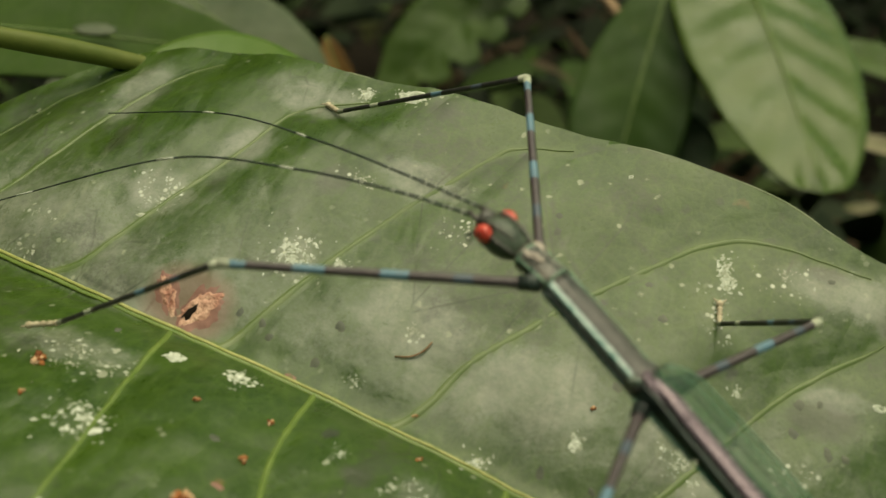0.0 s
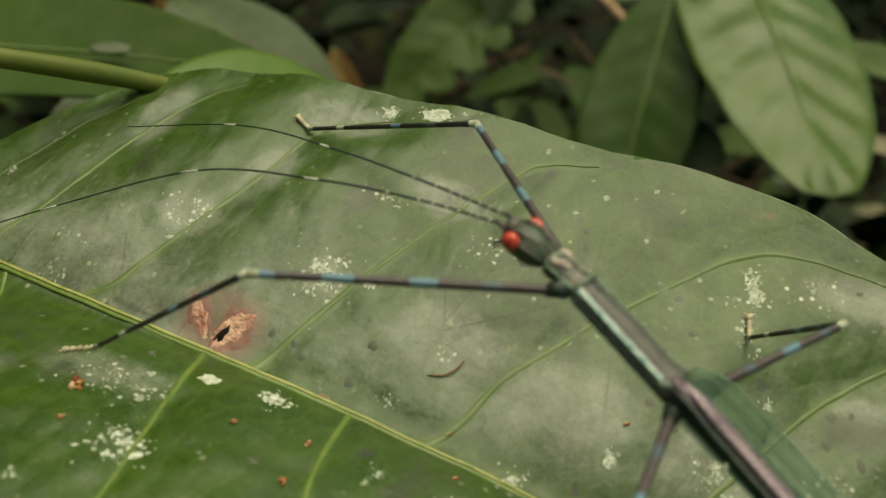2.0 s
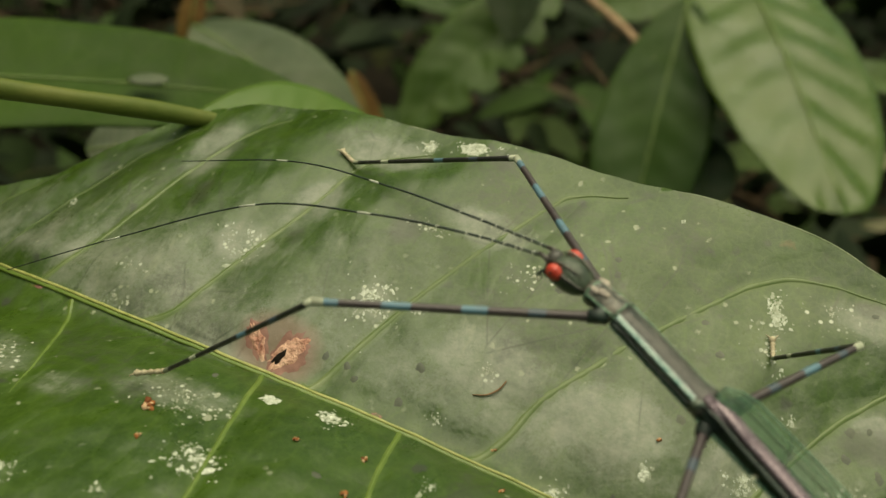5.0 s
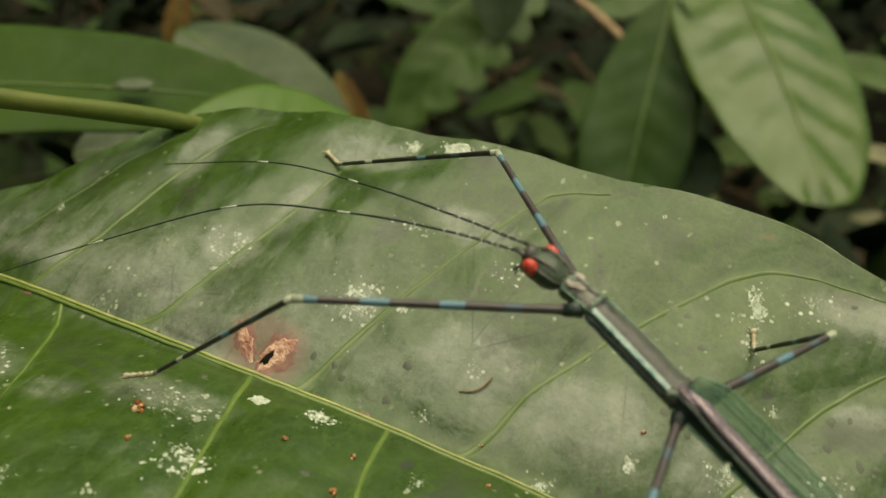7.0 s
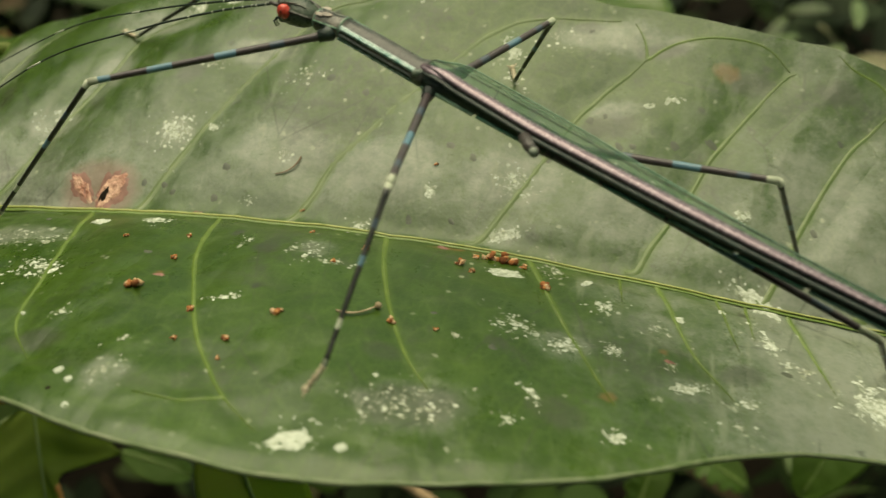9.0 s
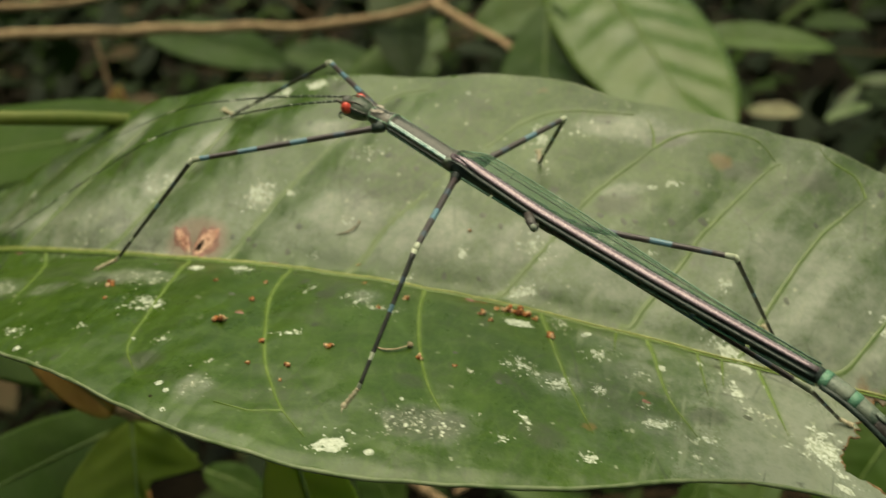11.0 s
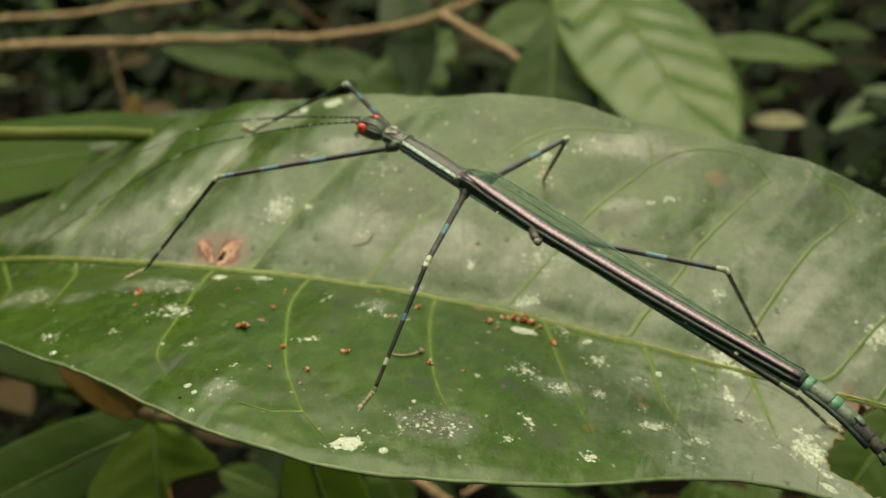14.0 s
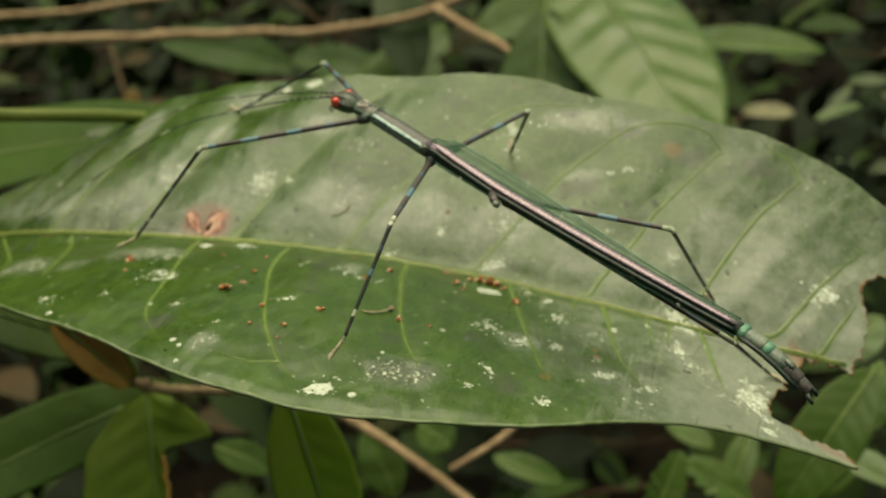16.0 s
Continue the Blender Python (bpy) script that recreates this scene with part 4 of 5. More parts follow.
def build_body():
    d, side, up = body_frame(COLLAR - HEAD)
    turn = Matrix((d, side, up)).transposed()
    # head
    bm = bmesh.new()
    ball(bm, (0, 0, 0), (0.185 * CM, 0.125 * CM, 0.115 * CM))
    for v in bm.verts:
        f = v.co.x / (0.185 * CM)
        v.co.z -= 0.045 * CM * max(0, -f) ** 1.5
        v.co.y *= 1.0 + 0.10 * math.sin(f * 2.4)
        v.co += Vector((0, 0, 1)) * noise.noise(v.co * 1200) * 0.00006
    head = part("head", bm, M_HEAD, INSECT, "dark green head", Matrix.Translation(HEAD * CM) @ turn.to_4x4())
    for sgn in (-1, 1):
        e = part("eye", ball(bmesh.new(), Vector((-0.055, sgn * 0.118, 0.035)) * CM, (0.062 * CM, 0.046 * CM, 0.062 * CM)), M_EYE, head, "bulging bright red eye")
        for k in range(2):
            part("palp", tube(bmesh.new(), [Vector(p) * CM for p in ((-0.16, sgn * (0.035 + 0.03 * k), -0.07), (-0.185, sgn * (0.05 + 0.03 * k), -0.105), (-0.15, sgn * (0.05 + 0.03 * k), -0.14))], lambda s: 0.012 * CM * (1 - 0.5 * s), 7), M_UNDER, head)
        part("antenna_base", tube(bmesh.new(), [Vector(p) * CM for p in ((-0.12, sgn * 0.05, 0.03), (-0.18, sgn * 0.055, 0.035), (-0.24, sgn * 0.05, 0.03))], lambda s: 0.022 * CM * (1 - 0.4 * s), 8), M_TAIL_DARK, head)
    for sgn in (-1, 1):
        part("cheek_ridge", tube(bmesh.new(), [Vector(p) * CM for p in ((-0.02, sgn * 0.118, 0.055), (0.06, sgn * 0.118, 0.052), (0.14, sgn * 0.092, 0.035), (0.175, sgn * 0.06, 0.02))], lambda s: 0.014 * CM * (1 - 0.5 * s), 7), M_THORAX, head)
    part("face_plate", ball(bmesh.new(), Vector((-0.135, 0, 0.02)) * CM, (0.06 * CM, 0.07 * CM, 0.075 * CM), None, 14, 10), M_THORAX, head, "greyish face")
    for sgn in (-1, 1):
        part("eye_spot", ball(bmesh.new(), Vector((-0.058, sgn * 0.158, 0.050)) * CM, (0.014 * CM, 0.009 * CM, 0.014 * CM), None, 10, 8), M_PUPIL, head)
        part("eye_socket", ball(bmesh.new(), Vector((-0.045, sgn * 0.100, 0.012)) * CM, (0.078 * CM, 0.042 * CM, 0.070 * CM), None, 16, 10), M_UNDER, head, "black rim below the eye")
    for sgn in (-1, 1):
        part("brow", tube(bmesh.new(), [Vector(p) * CM for p in ((-0.15, sgn * 0.06, 0.05), (-0.07, sgn * 0.075, 0.095), (0.03, sgn * 0.07, 0.108), (0.12, sgn * 0.05, 0.085))], lambda s: 0.009 * CM * math.sin(math.pi * (0.15 + 0.75 * s)), 7), M_PRONOTUM, head, "mottled brow ridge")
    part("jaw", ball(bmesh.new(), Vector((-0.13, 0, -0.075)) * CM, (0.05 * CM, 0.07 * CM, 0.05 * CM), None, 14, 10), M_UNDER, head, "dark mouthparts")
    # prothorax with its pale rims
    pts = [NECK.lerp(COLLAR, s) for s in (-0.15, 0, 0.1, 0.35, 0.6, 0.85, 1.0, 1.08)]
    part("prothorax", body_tube(pts, [0.07, 0.10, 0.108, 0.10, 0.098, 0.104, 0.108, 0.08], 18, 0.85), M_PRONOTUM, INSECT, "mottled grey-green saddle-shaped front thorax")
    for s, r in ((0.02, 0.107), (0.98, 0.110)):
        a, b = NECK.lerp(COLLAR, s - 0.05), NECK.lerp(COLLAR, s + 0.05)
        part("collar_rim", body_tube([a, a.lerp(b, 0.5), b], [r * 0.92, r, r * 0.92], 20, 0.85), M_RIM, INSECT, "pale green collar rim")
    pts = [NECK.lerp(COLLAR, s) for s in np.linspace(0.05, 0.95, 7)]
    for sgn in (-1, 1):
        part("side_rim", strip(pts, [(sgn * 0.098, 0.03)] * 7, [0.009] * 7, 1.0), M_RIM, INSECT, "pale green edge")
    for sgn, at in ((-1, 0.14), (1, 0.12), (-1, 0.36)):
        p = NECK.lerp(COLLAR, at) + side * sgn * (0.05 if at < 0.3 else 0.03) + up * (0.076 if at < 0.3 else 0.084)
        part("saddle_patch", ball(bmesh.new(), p * CM, (0.046 * CM, 0.036 * CM, 0.007 * CM), turn, 12, 8), M_SADDLE, INSECT, "tan mottled patch on the saddle")
    part("saddle_groove", strip([NECK.lerp(COLLAR, s) for s in np.linspace(0.15, 0.9, 6)], [(0.0, 0.086)] * 6, [0.010] * 6, 0.6), M_UNDER, INSECT, "dark middle groove")
    # mesothorax
    n = 14
    pts = [COLLAR.lerp(HINGE, s) for s in np.linspace(0.0, 1.03, n)]
    part("mesothorax", body_tube(pts, [0.098 + 0.012 * math.sin(3 * i / n) + (0.022 if i > n - 3 else 0) for i in range(n)], 18, 0.8), M_THORAX, INSECT, "long grey-green middle thorax")
    part("side_stripe", strip(pts, [(-0.090, 0.038)] * n, [0.020] * n, 0.9), M_TEAL, INSECT, "pale teal side stripe")
    part("side_line", strip(pts, [(-0.082, 0.056)] * n, [0.0085] * n, 0.9), M_PALE_LINE, INSECT, "silvery pale line")
    part("back_ridge", strip(pts, [(0.0, 0.080)] * n, [0.010] * n, 0.5), M_UNDER, INSECT, "fine dark line along the back")
    part("side_stripe", strip(pts, [(-0.10, -0.012)] * n, [0.020] * n, 0.9), M_UNDER, INSECT, "dark side stripe")
    part("side_stripe", strip(pts, [(0.092, 0.036)] * n, [0.014] * n, 0.9), M_RIM, INSECT, "green side stripe")
    part("side_stripe", strip(pts, [(-0.092, -0.05)] * n, [0.014] * n, 0.9), M_TEAL, INSECT, "pale teal side stripe")
    # bright glint of the side, laid on as a silvery pink strip
    part("side_highlight", strip(pts[4:], [(-0.078, 0.052)] * (n - 4), [0.004 + 0.010 * smooth01(i / 7) for i in range(n - 4)], 0.8), M_PINK, INSECT, "silvery pink highlight painted along the thorax edge")
    for sgn in (-1, 1):
        part("hinge_knob", ball(bmesh.new(), (HINGE + ACROSS * sgn * 0.085 + Vector((-0.02, 0, 0.055))) * CM, (0.05 * CM, 0.032 * CM, 0.034 * CM), None, 12, 8), M_TAIL, INSECT, "shiny knob at the wing base")
    # metathorax and abdomen: segment by segment
    marks = [0.0, 0.13, 0.27, 0.41, 0.55, 0.69, 0.83, 1.0]
    for k, (a, b) in enumerate(zip(marks, marks[1:])):
        r = 0.108 - 0.020 * (k / 6)
        pts = [along(a + (b - a) * s) for s in (0.0, 0.04, 0.5, 0.93, 1.0)]
        part("metathorax" if k == 0 else "abdomen_segment", body_tube(pts, [r * 0.9, r, r * 0.97, r * 1.02, r * 0.9], 16, 0.8), M_UNDER, INSECT)
        pts = [along(a + (b - a) * s) for s in np.linspace(0.03, 0.97, 5)]
        part("side_stripe", strip(pts, [(-r * 0.95, -0.045)] * 5, [0.016] * 5, 0.8), M_RING if k % 2 else M_RIM, INSECT, "dull teal lower side stripe")
    # folded wings: a pink-brown ridge on the near side and a green membrane on the far side
    n = 40
    ss = np.linspace(0.0, 0.985, n)
    pts = [along(s) for s in ss]
    wid = [0.042 * smooth01(s / 0.06) * (1 - 0.45 * smooth01((s - 0.6) / 0.4)) + 0.014 for s in ss]
    bend = [(-0.045 - 0.045 * smooth01((s - 0.08) / 0.2) + 0.05 * s, 0.098 + 0.025 * math.exp(-((s - 0.03) / 0.04) ** 2) - 0.02 * s) for s in ss]
    part("wing_ridge", strip(pts, bend, wid, 0.5, 12), M_PINK, INSECT, "glossy pink-brown folded wing edge")
    part("wing_ridge", strip(pts, [(a - 0.058, b - 0.038) for a, b in bend], [w * 0.55 for w in wid], 0.6), M_UNDER, INSECT, "dark fold below the wing edge")
    d, side, up = body_frame(RING - HINGE)
    bm = bmesh.new()
    rows = []
    for s, p in zip(ss, pts):
        w = 0.10 + 0.25 * smooth01((s + 0.05) / 0.10) * (1 - 0.80 * smooth01((s - 0.12) / 0.88))
        row = []
        for j in range(9):
            f = j / 8
            q = p + side * (-0.02 + (w + 0.02) * f) + up * (0.112 - 0.10 * f * f - 0.02 * s )
            row.append(q)
        rows.append(row)
    for lift in (0, 1):
        grid = [[bm.verts.new((q - up * 0.004 * lift) * CM) for q in row] for row in rows]
        for a, b in zip(grid, grid[1:]):
            for j in range(8):
                f = (a[j], a[j + 1], b[j + 1], b[j])
                bm.faces.new(f if lift else f[::-1])
    part("wing_membrane", bm, M_WING, INSECT, "thin green folded hind wing")
    for f in (0.42, 0.72, 1.0):
        line = [r[int(f * 8)] + up * 0.004 for r in rows]
        part("wing_vein", tube(bmesh.new(), [q * CM for q in line], lambda s: (0.0036 if f < 1 else 0.006) * CM, 6, up), M_UNDER if f < 0.5 else M_RIM, INSECT)
    front = [rows[0][j] + up * 0.004 for j in range(9)]
    part("wing_vein", tube(bmesh.new(), [q * CM for q in front], lambda s: 0.004 * CM, 6, up), M_UNDER, INSECT)
    cross = [rows[5][j].lerp(rows[6][j], 1 - j / 8) + up * 0.005 for j in range(8)]
    part("wing_vein", tube(bmesh.new(), [q * CM for q in cross], lambda s: 0.0032 * CM, 6, up), M_UNDER, INSECT)
    # short wing cover
    bm = body_tube([along(s) for s in (-0.01, 0.02, 0.05, 0.09, 0.12)], [0.035, 0.058, 0.055, 0.042, 0.015], 14, 0.6)
    for v in bm.verts:
        v.co += (up * 0.082 - side * 0.035) * CM
    part("wing_cover", bm, M_PINK, INSECT, "short pale pinkish wing cover")
    # tail
    cut = [0.0, 0.10, 0.36, 0.46, 0.68, 0.86, 1.0]
    mats = [M_RING, M_TAIL, M_RING, M_TAIL, M_TAIL_DARK, M_TAIL_DARK]
    sag = lambda s: RING.lerp(TIP, s) + Vector((0, 0, 0.06 * math.sin(math.pi * s)))  # noqa: E731
    for a, b, mt in zip(cut, cut[1:], mats):
        r = [0.092, 0.087, 0.083, 0.083, 0.082, 0.068][cut.index(a)]
        part("tail_segment", body_tube([sag(a + (b - a) * s) for s in (0, 0.06, 0.5, 0.94, 1.0)], [r * 0.96, r, r, r * 1.01, r * 0.93], 16, 0.85), mt, INSECT, "turquoise tail ring" if mt is M_RING else "")
    pts = [sag(s) for s in np.linspace(0.05, 0.9, 6)]
    part("side_stripe", strip(pts, [(-0.085, -0.02)] * 6, [0.03] * 6, 0.9), M_UNDER, INSECT, "dark tail side")
    part("tail_patch", strip([sag(s) for s in (0.62, 0.68, 0.74)], [(-0.02, 0.075)] * 3, [0.03, 0.045, 0.03], 0.35), M_TAIL, INSECT, "pale patch on the tail")
    for sgn in (-1, 1):
        a = TIP + side * sgn * 0.05
        part("cercus", tube(bmesh.new(), [p * CM for p in (a, a + d * 0.05 + side * sgn * 0.02 - up * 0.03, a + d * 0.085 + side * sgn * 0.02 - up * 0.06)], lambda s: 0.026 * CM * (1 - 0.3 * s), 8), M_UNDER, INSECT, "short dark clasper")


build_body()


def antenna(points, bands):
    path = spline([Vector(p) for p in points], 60)
    root = path[0]
    bm = tube(bmesh.new(), [(p - root) * CM for p in path], lambda s: (0.0115 - 0.0065 * s) * CM, 7)
    ob = part("antenna", bm, M_UNDER, INSECT, "long thin black antenna with pale rings", Matrix.Translation(root * CM))
    for s in bands:
        i = min(int(s * 60), 58)
        a, b = path[i] - root, path[i + 1] - root
        b = a + (b - a) * (1.5 if s > 0.32 else 0.22)
        part("antenna_ring", tube(bmesh.new(), [a * CM, (a + b) * 0.5 * CM, b * CM], lambda t: (0.0124 - 0.0060 * s) * CM, 7), M_ANT_RING, ob, "whitish ring")
    return ob


antenna([(0.495, -0.215, 2.0), (-0.1, -0.04, 1.97), (-0.98, 0.19, 1.87), (-2.12, 0.35, 1.69), (-3.57, 0.32, 1.15), (-4.9, 0.2, 0.62)], [0.03, 0.055, 0.08, 0.11, 0.14, 0.175, 0.215, 0.27, 0.40, 0.605, 0.81])
antenna([(0.505, -0.11, 2.01), (-0.1, 0.15, 2.0), (-0.98, 0.55, 1.94), (-2.13, 1.02, 1.80), (-3.75, 1.55, 1.36)], [0.03, 0.06, 0.09, 0.12, 0.155, 0.195, 0.24, 0.30, 0.545, 0.78])


def limb(name, length, radius, rows, label=""):
    """A leg's piece: its upper end at the origin, along z."""
    n = 14
    pts = [Vector((0, 0, length * CM * i / n)) for i in range(n + 1)]
    mat = banded(name + "_bands", [(at * length * CM, c) for at, c in rows])
    knob = lambda s: 1 + 0.35 * math.exp(-((s - 0.985) / 0.02) ** 2) + 0.25 * math.exp(-(s / 0.02) ** 2)  # noqa: E731
    return part(name, tube(bmesh.new(), pts, lambda s: radius * CM * (1.0 - 0.22 * s) * knob(s), 9, (1, 0, 0)), mat, INSECT, label)


FEMUR = [(0, DARK), (0.03, BROWN), (0.18, FAINT), (0.24, BROWN), (0.38, BLUE), (0.47, BROWN), (0.65, BLUE), (0.755, BROWN), (0.905, BLUE), (0.955, CREAM)]
TIBIA = [(0, CREAM), (0.03, DARK), (0.20, FAINT), (0.25, DARK), (0.40, BLUE), (0.455, DARK), (0.75, CREAM), (0.80, DARK), (0.965, CREAM)]
SECOND = [(0, BROWN), (0.22, FAINT), (0.30, BROWN), (0.50, BLUE), (0.63, BROWN), (0.80, FAINT), (0.86, BROWN), (0.94, CREAM)]

# coxa, knee, ankle and toe of each leg, in the leaf's space
LEGS = {
    "front_near": ((0.96, -0.43, 1.74), (-0.80, -1.05, 1.84), (-2.32, -0.77, 0.71), (-2.73, -0.77, 0.58), FEMUR),
    "front_far": ((0.93, -0.16, 1.78), (-0.18, 1.30, 2.03), (-2.14, 2.16, None), (-2.40, 2.33, None), FEMUR),
    "middle_near": ((1.74, -0.72, 1.26), (1.72, -2.06, 1.16), (1.24, -2.82, 0.28), (1.04, -2.91, 0.10), SECOND),
    "middle_far": ((1.90, -0.36, 1.24), (2.57, 0.60, 1.27), (2.00, 1.42, None), (1.95, 1.66, None), SECOND),
    "hind_near": ((2.60, -1.02, 0.80), (4.77, -1.54, -0.71), (5.0, -0.42, None), (5.15, -0.40, None), SECOND),
    "hind_far": ((2.72, -0.70, 0.66), (4.22, -0.80, 0.24), (4.42, 0.30, None), (4.30, 0.42, None), SECOND),
}


def grounded(p, lift):
    return Vector((p[0], p[1], sheet(p[0], p[1]) + lift)) if p[2] is None else Vector(p)


def foot_mesh(length):
    """A tarsus: small joints and two claws over a pad, along z."""
    bm = bmesh.new()
    tube(bm, [Vector((0, 0, length * CM * i / 12)) for i in range(13)], lambda s: CM * (0.020 + 0.007 * math.sin(s * 28)), 8, (1, 0, 0))
    ball(bm, Vector((0, 0, length)) * CM, (0.028 * CM, 0.028 * CM, 0.034 * CM), None, 10, 8)
    for sgn in (-1, 1):
        tube(bm, [Vector(p) * CM for p in ((0.01 * sgn, 0, length), (0.035 * sgn, 0.01, length + 0.03), (0.05 * sgn, 0, length + 0.05))], lambda s: 0.010 * CM * (1 - 0.7 * s), 6)
    return bm


JOINTED = {}
for key, (coxa, knee, ankle, toe, rows) in LEGS.items():
    c, k, a, t = Vector(coxa), Vector(knee), grounded(ankle, 0.055), grounded(toe, 0.022)
    thick = 0.034 if "front" not in key else 0.033
    f = limb("femur", (k - c).length, thick, rows, "brown and blue banded thigh")
    s = limb("tibia", (a - k).length, 0.023, TIBIA, "thin black shin with pale bands")
    foot = part("tarsus", foot_mesh(0.70 * (t - a).length), M_FOOT, INSECT, "cream-coloured foot")
    JOINTED[key] = (f, s, foot, c, k, a, t)
    out = (k - c).normalized()
    root = along(0.3) if "hind" in key else (NECK.lerp(COLLAR, 0.4) if "front" in key else along(0.02))
    part("coxa", tube(bmesh.new(), [p * CM for p in (root.lerp(c, 0.35), c - out * 0.02, c + out * 0.07)], lambda s: CM * (0.075 - 0.028 * s), 10), M_UNDER, INSECT, "dark hip joint")
stub = Vector((2.54, -1.22, 0.89))
part("hip_knob", ball(tube(bmesh.new(), [p * CM for p in (Vector((2.45, -1.0, 0.92)), Vector((2.50, -1.16, 0.92)), stub)], lambda s: CM * (0.050 - 0.012 * s), 10), stub * CM, (0.042 * CM,) * 3, None, 12, 8), M_TAIL_DARK, INSECT, "dark hip joint")
part("hip_ring", ball(bmesh.new(), (stub + Vector((0.0, -0.03, 0.012))) * CM, (0.036 * CM,) * 3, None, 12, 8), M_TAIL, INSECT, "pale end of the hip joint")


# ---- background plants ----
def bg_leaf(name, base, tip, width, material, label, face=(0, -0.5, 0.85), droop=0.08, fold=0.18, wave=0.02, stalk=None, group="", seed=0, ribs=9, notch=0.0, blunt=0.62, quilts=0.010, skew=0.95, rim=None, bite=None):
    """A leaf of its own from base to tip with a raised midrib, folded blade and side ribs."""
    a, b = Vector(base), Vector(tip)
    ax = (b - a)
    L = ax.length
    ax.normalize()
    up = Vector(face)
    up = (up - ax * up.dot(ax)).normalized()
    side = up.cross(ax)
    M = Matrix.Translation(a) @ Matrix((ax, side, up)).transposed().to_4x4()
    n, mm = 44, 9
    root = empty(name, M, label, "leaf", group)
    bm = bmesh.new()

    def rib(s):
        return Vector((s * L, 0, droop * L * 4 * s * (1 - s) - droop * L * 0.6 * s))
    tops, downs = [], []
    for i in range(n + 1):
        s = i / n
        half = 0.5 * width * (math.sin(math.pi * min(1, s ** skew)) ** blunt) * (1 - 0.06 * s) + 0.0004
        half *= 1 + 0.05 * noise.noise(Vector((s * 6, seed, 0)))
        rt, rd = [], []
        for j in range(-mm, mm + 1):
            f = j / mm
            gone = 1.0 if bite is None or f <= 0 else 1 - 0.8 * smooth01((s - bite) / 0.03) + 0.12 * noise.noise(Vector((s * 60, seed, 4.0)))
            h = gone * half * (1 - notch * max(0, math.sin(s * 40 + seed)) * (1 if f > 0 else 0) * 0.5)
            quilt = quilts * width * math.cos((s * ribs - abs(f) * 0.9) * 2 * math.pi) * min(1, abs(f) * 3) * (1 - abs(f))
            z = fold * abs(f) * half - 0.25 * fold * half * f * f + quilt + wave * width * noise.noise(Vector((s * 4, f * 1.5, seed)))
            p = rib(s) + Vector((abs(f) * half * 0.16, f * h, z))
            rt.append(bm.verts.new(p))
            rd.append(bm.verts.new(p - Vector((0, 0, 0.0003))))
        tops.append(rt)
        downs.append(rd)
    for i in range(n):
        for j in range(2 * mm):
            bm.faces.new((tops[i][j], tops[i + 1][j], tops[i + 1][j + 1], tops[i][j + 1]))
            bm.faces.new((downs[i][j], downs[i][j + 1], downs[i + 1][j + 1], downs[i + 1][j]))
        for j, flip in ((0, False), (2 * mm, True)):
            q = (tops[i][j], downs[i][j], downs[i + 1][j], tops[i + 1][j])
            bm.faces.new(q[::-1] if flip else q)
    bmesh.ops.recalc_face_normals(bm, faces=bm.faces)
    edge_line = [tops[i][2 * mm].co.copy() for i in range(int(n * 0.35), n)]
    part("blade", bm, material, root)
    if rim:
        part("withered_edge", tube(bmesh.new(), [v for v in edge_line], lambda s: 0.00035 * (1 + 0.5 * noise.noise(Vector((s * 20, 0, seed)))), 7), rim, root, "withered orange-brown edge")
    w = max(0.0003, width * 0.012)
    pts = [rib(s) + Vector((0, 0, w * 0.6)) for s in np.linspace(-0.0, 0.98, 24)]
    if stalk:
        back = M.inverted() @ Vector(stalk)
        pts = [back, back * 0.5 + Vector((0, 0, -0.05 * back.length))] + pts
    part("midrib", tube(bmesh.new(), pts, lambda s: w * (1 - 0.7 * s), 8), M_BG_VEIN, root, "pale midrib")
    return root


def branch(name, points, radius, material, label, taper=0.3, sides=10, seed=0, knots=4):
    """A crooked branch with swollen knots."""
    pts = spline([Vector(p) for p in points], 60)
    for i, p in enumerate(pts):
        pts[i] = p + Vector((noise.noise(p * 40 + Vector((seed, 0, 0))), 0, noise.noise(p * 40 + Vector((0, seed, 0))))) * radius * 0.9
    root = empty(name, Matrix.Translation(pts[0]), label, "branch")
    back = Matrix.Translation(-pts[0])
    wood = tube(bmesh.new(), pts, lambda s: radius * (1 - taper * s) * (1 + 0.16 * noise.noise(Vector((s * 14, seed, 0)))), sides)
    part("wood", wood, material, root, "", back)
    for k in range(knots):
        i = int((k + 0.6) / knots * 56)
        r = radius * (1 - taper * i / 60)
        knot = ball(bmesh.new(), (pts[i] + pts[i + 1]) * 0.5, (r * 1.2, r * 1.6, r * 1.25), (pts[i + 1] - pts[i]).to_track_quat("Y", "Z").to_matrix().to_4x4(), 12, 8)
        for v in knot.verts:
            v.co += Vector((0, 0, 0.35 * r)) * noise.noise(v.co * 700)
        part("knot", knot, material, root, "", back)
    return root


STALK = empty("green_stem", Matrix(), "smooth thick green leaf stalk passing behind the leaf", "stem")
part("stalk", tube(bmesh.new(), spline([Vector(p) for p in ((-0.115, 0.041, 0.5035), (-0.075, 0.071, 0.4845), (-0.0505, 0.0894, 0.4726), (-0.0352, 0.1008, 0.4652), (-0.020, 0.112, 0.4560))], 40), lambda s: 0.00102 * (1 + 0.05 * math.sin(s * 31)), 14), M_STEM, STALK)
part("joint", tube(bmesh.new(), [Vector(p) for p in ((-0.0770, 0.0695, 0.4854), (-0.0750, 0.0710, 0.4845), (-0.0730, 0.0725, 0.4835))], lambda s: 0.00100 + 0.00018 * math.sin(math.pi * s), 14), M_STEM, STALK, "slightly swollen joint")
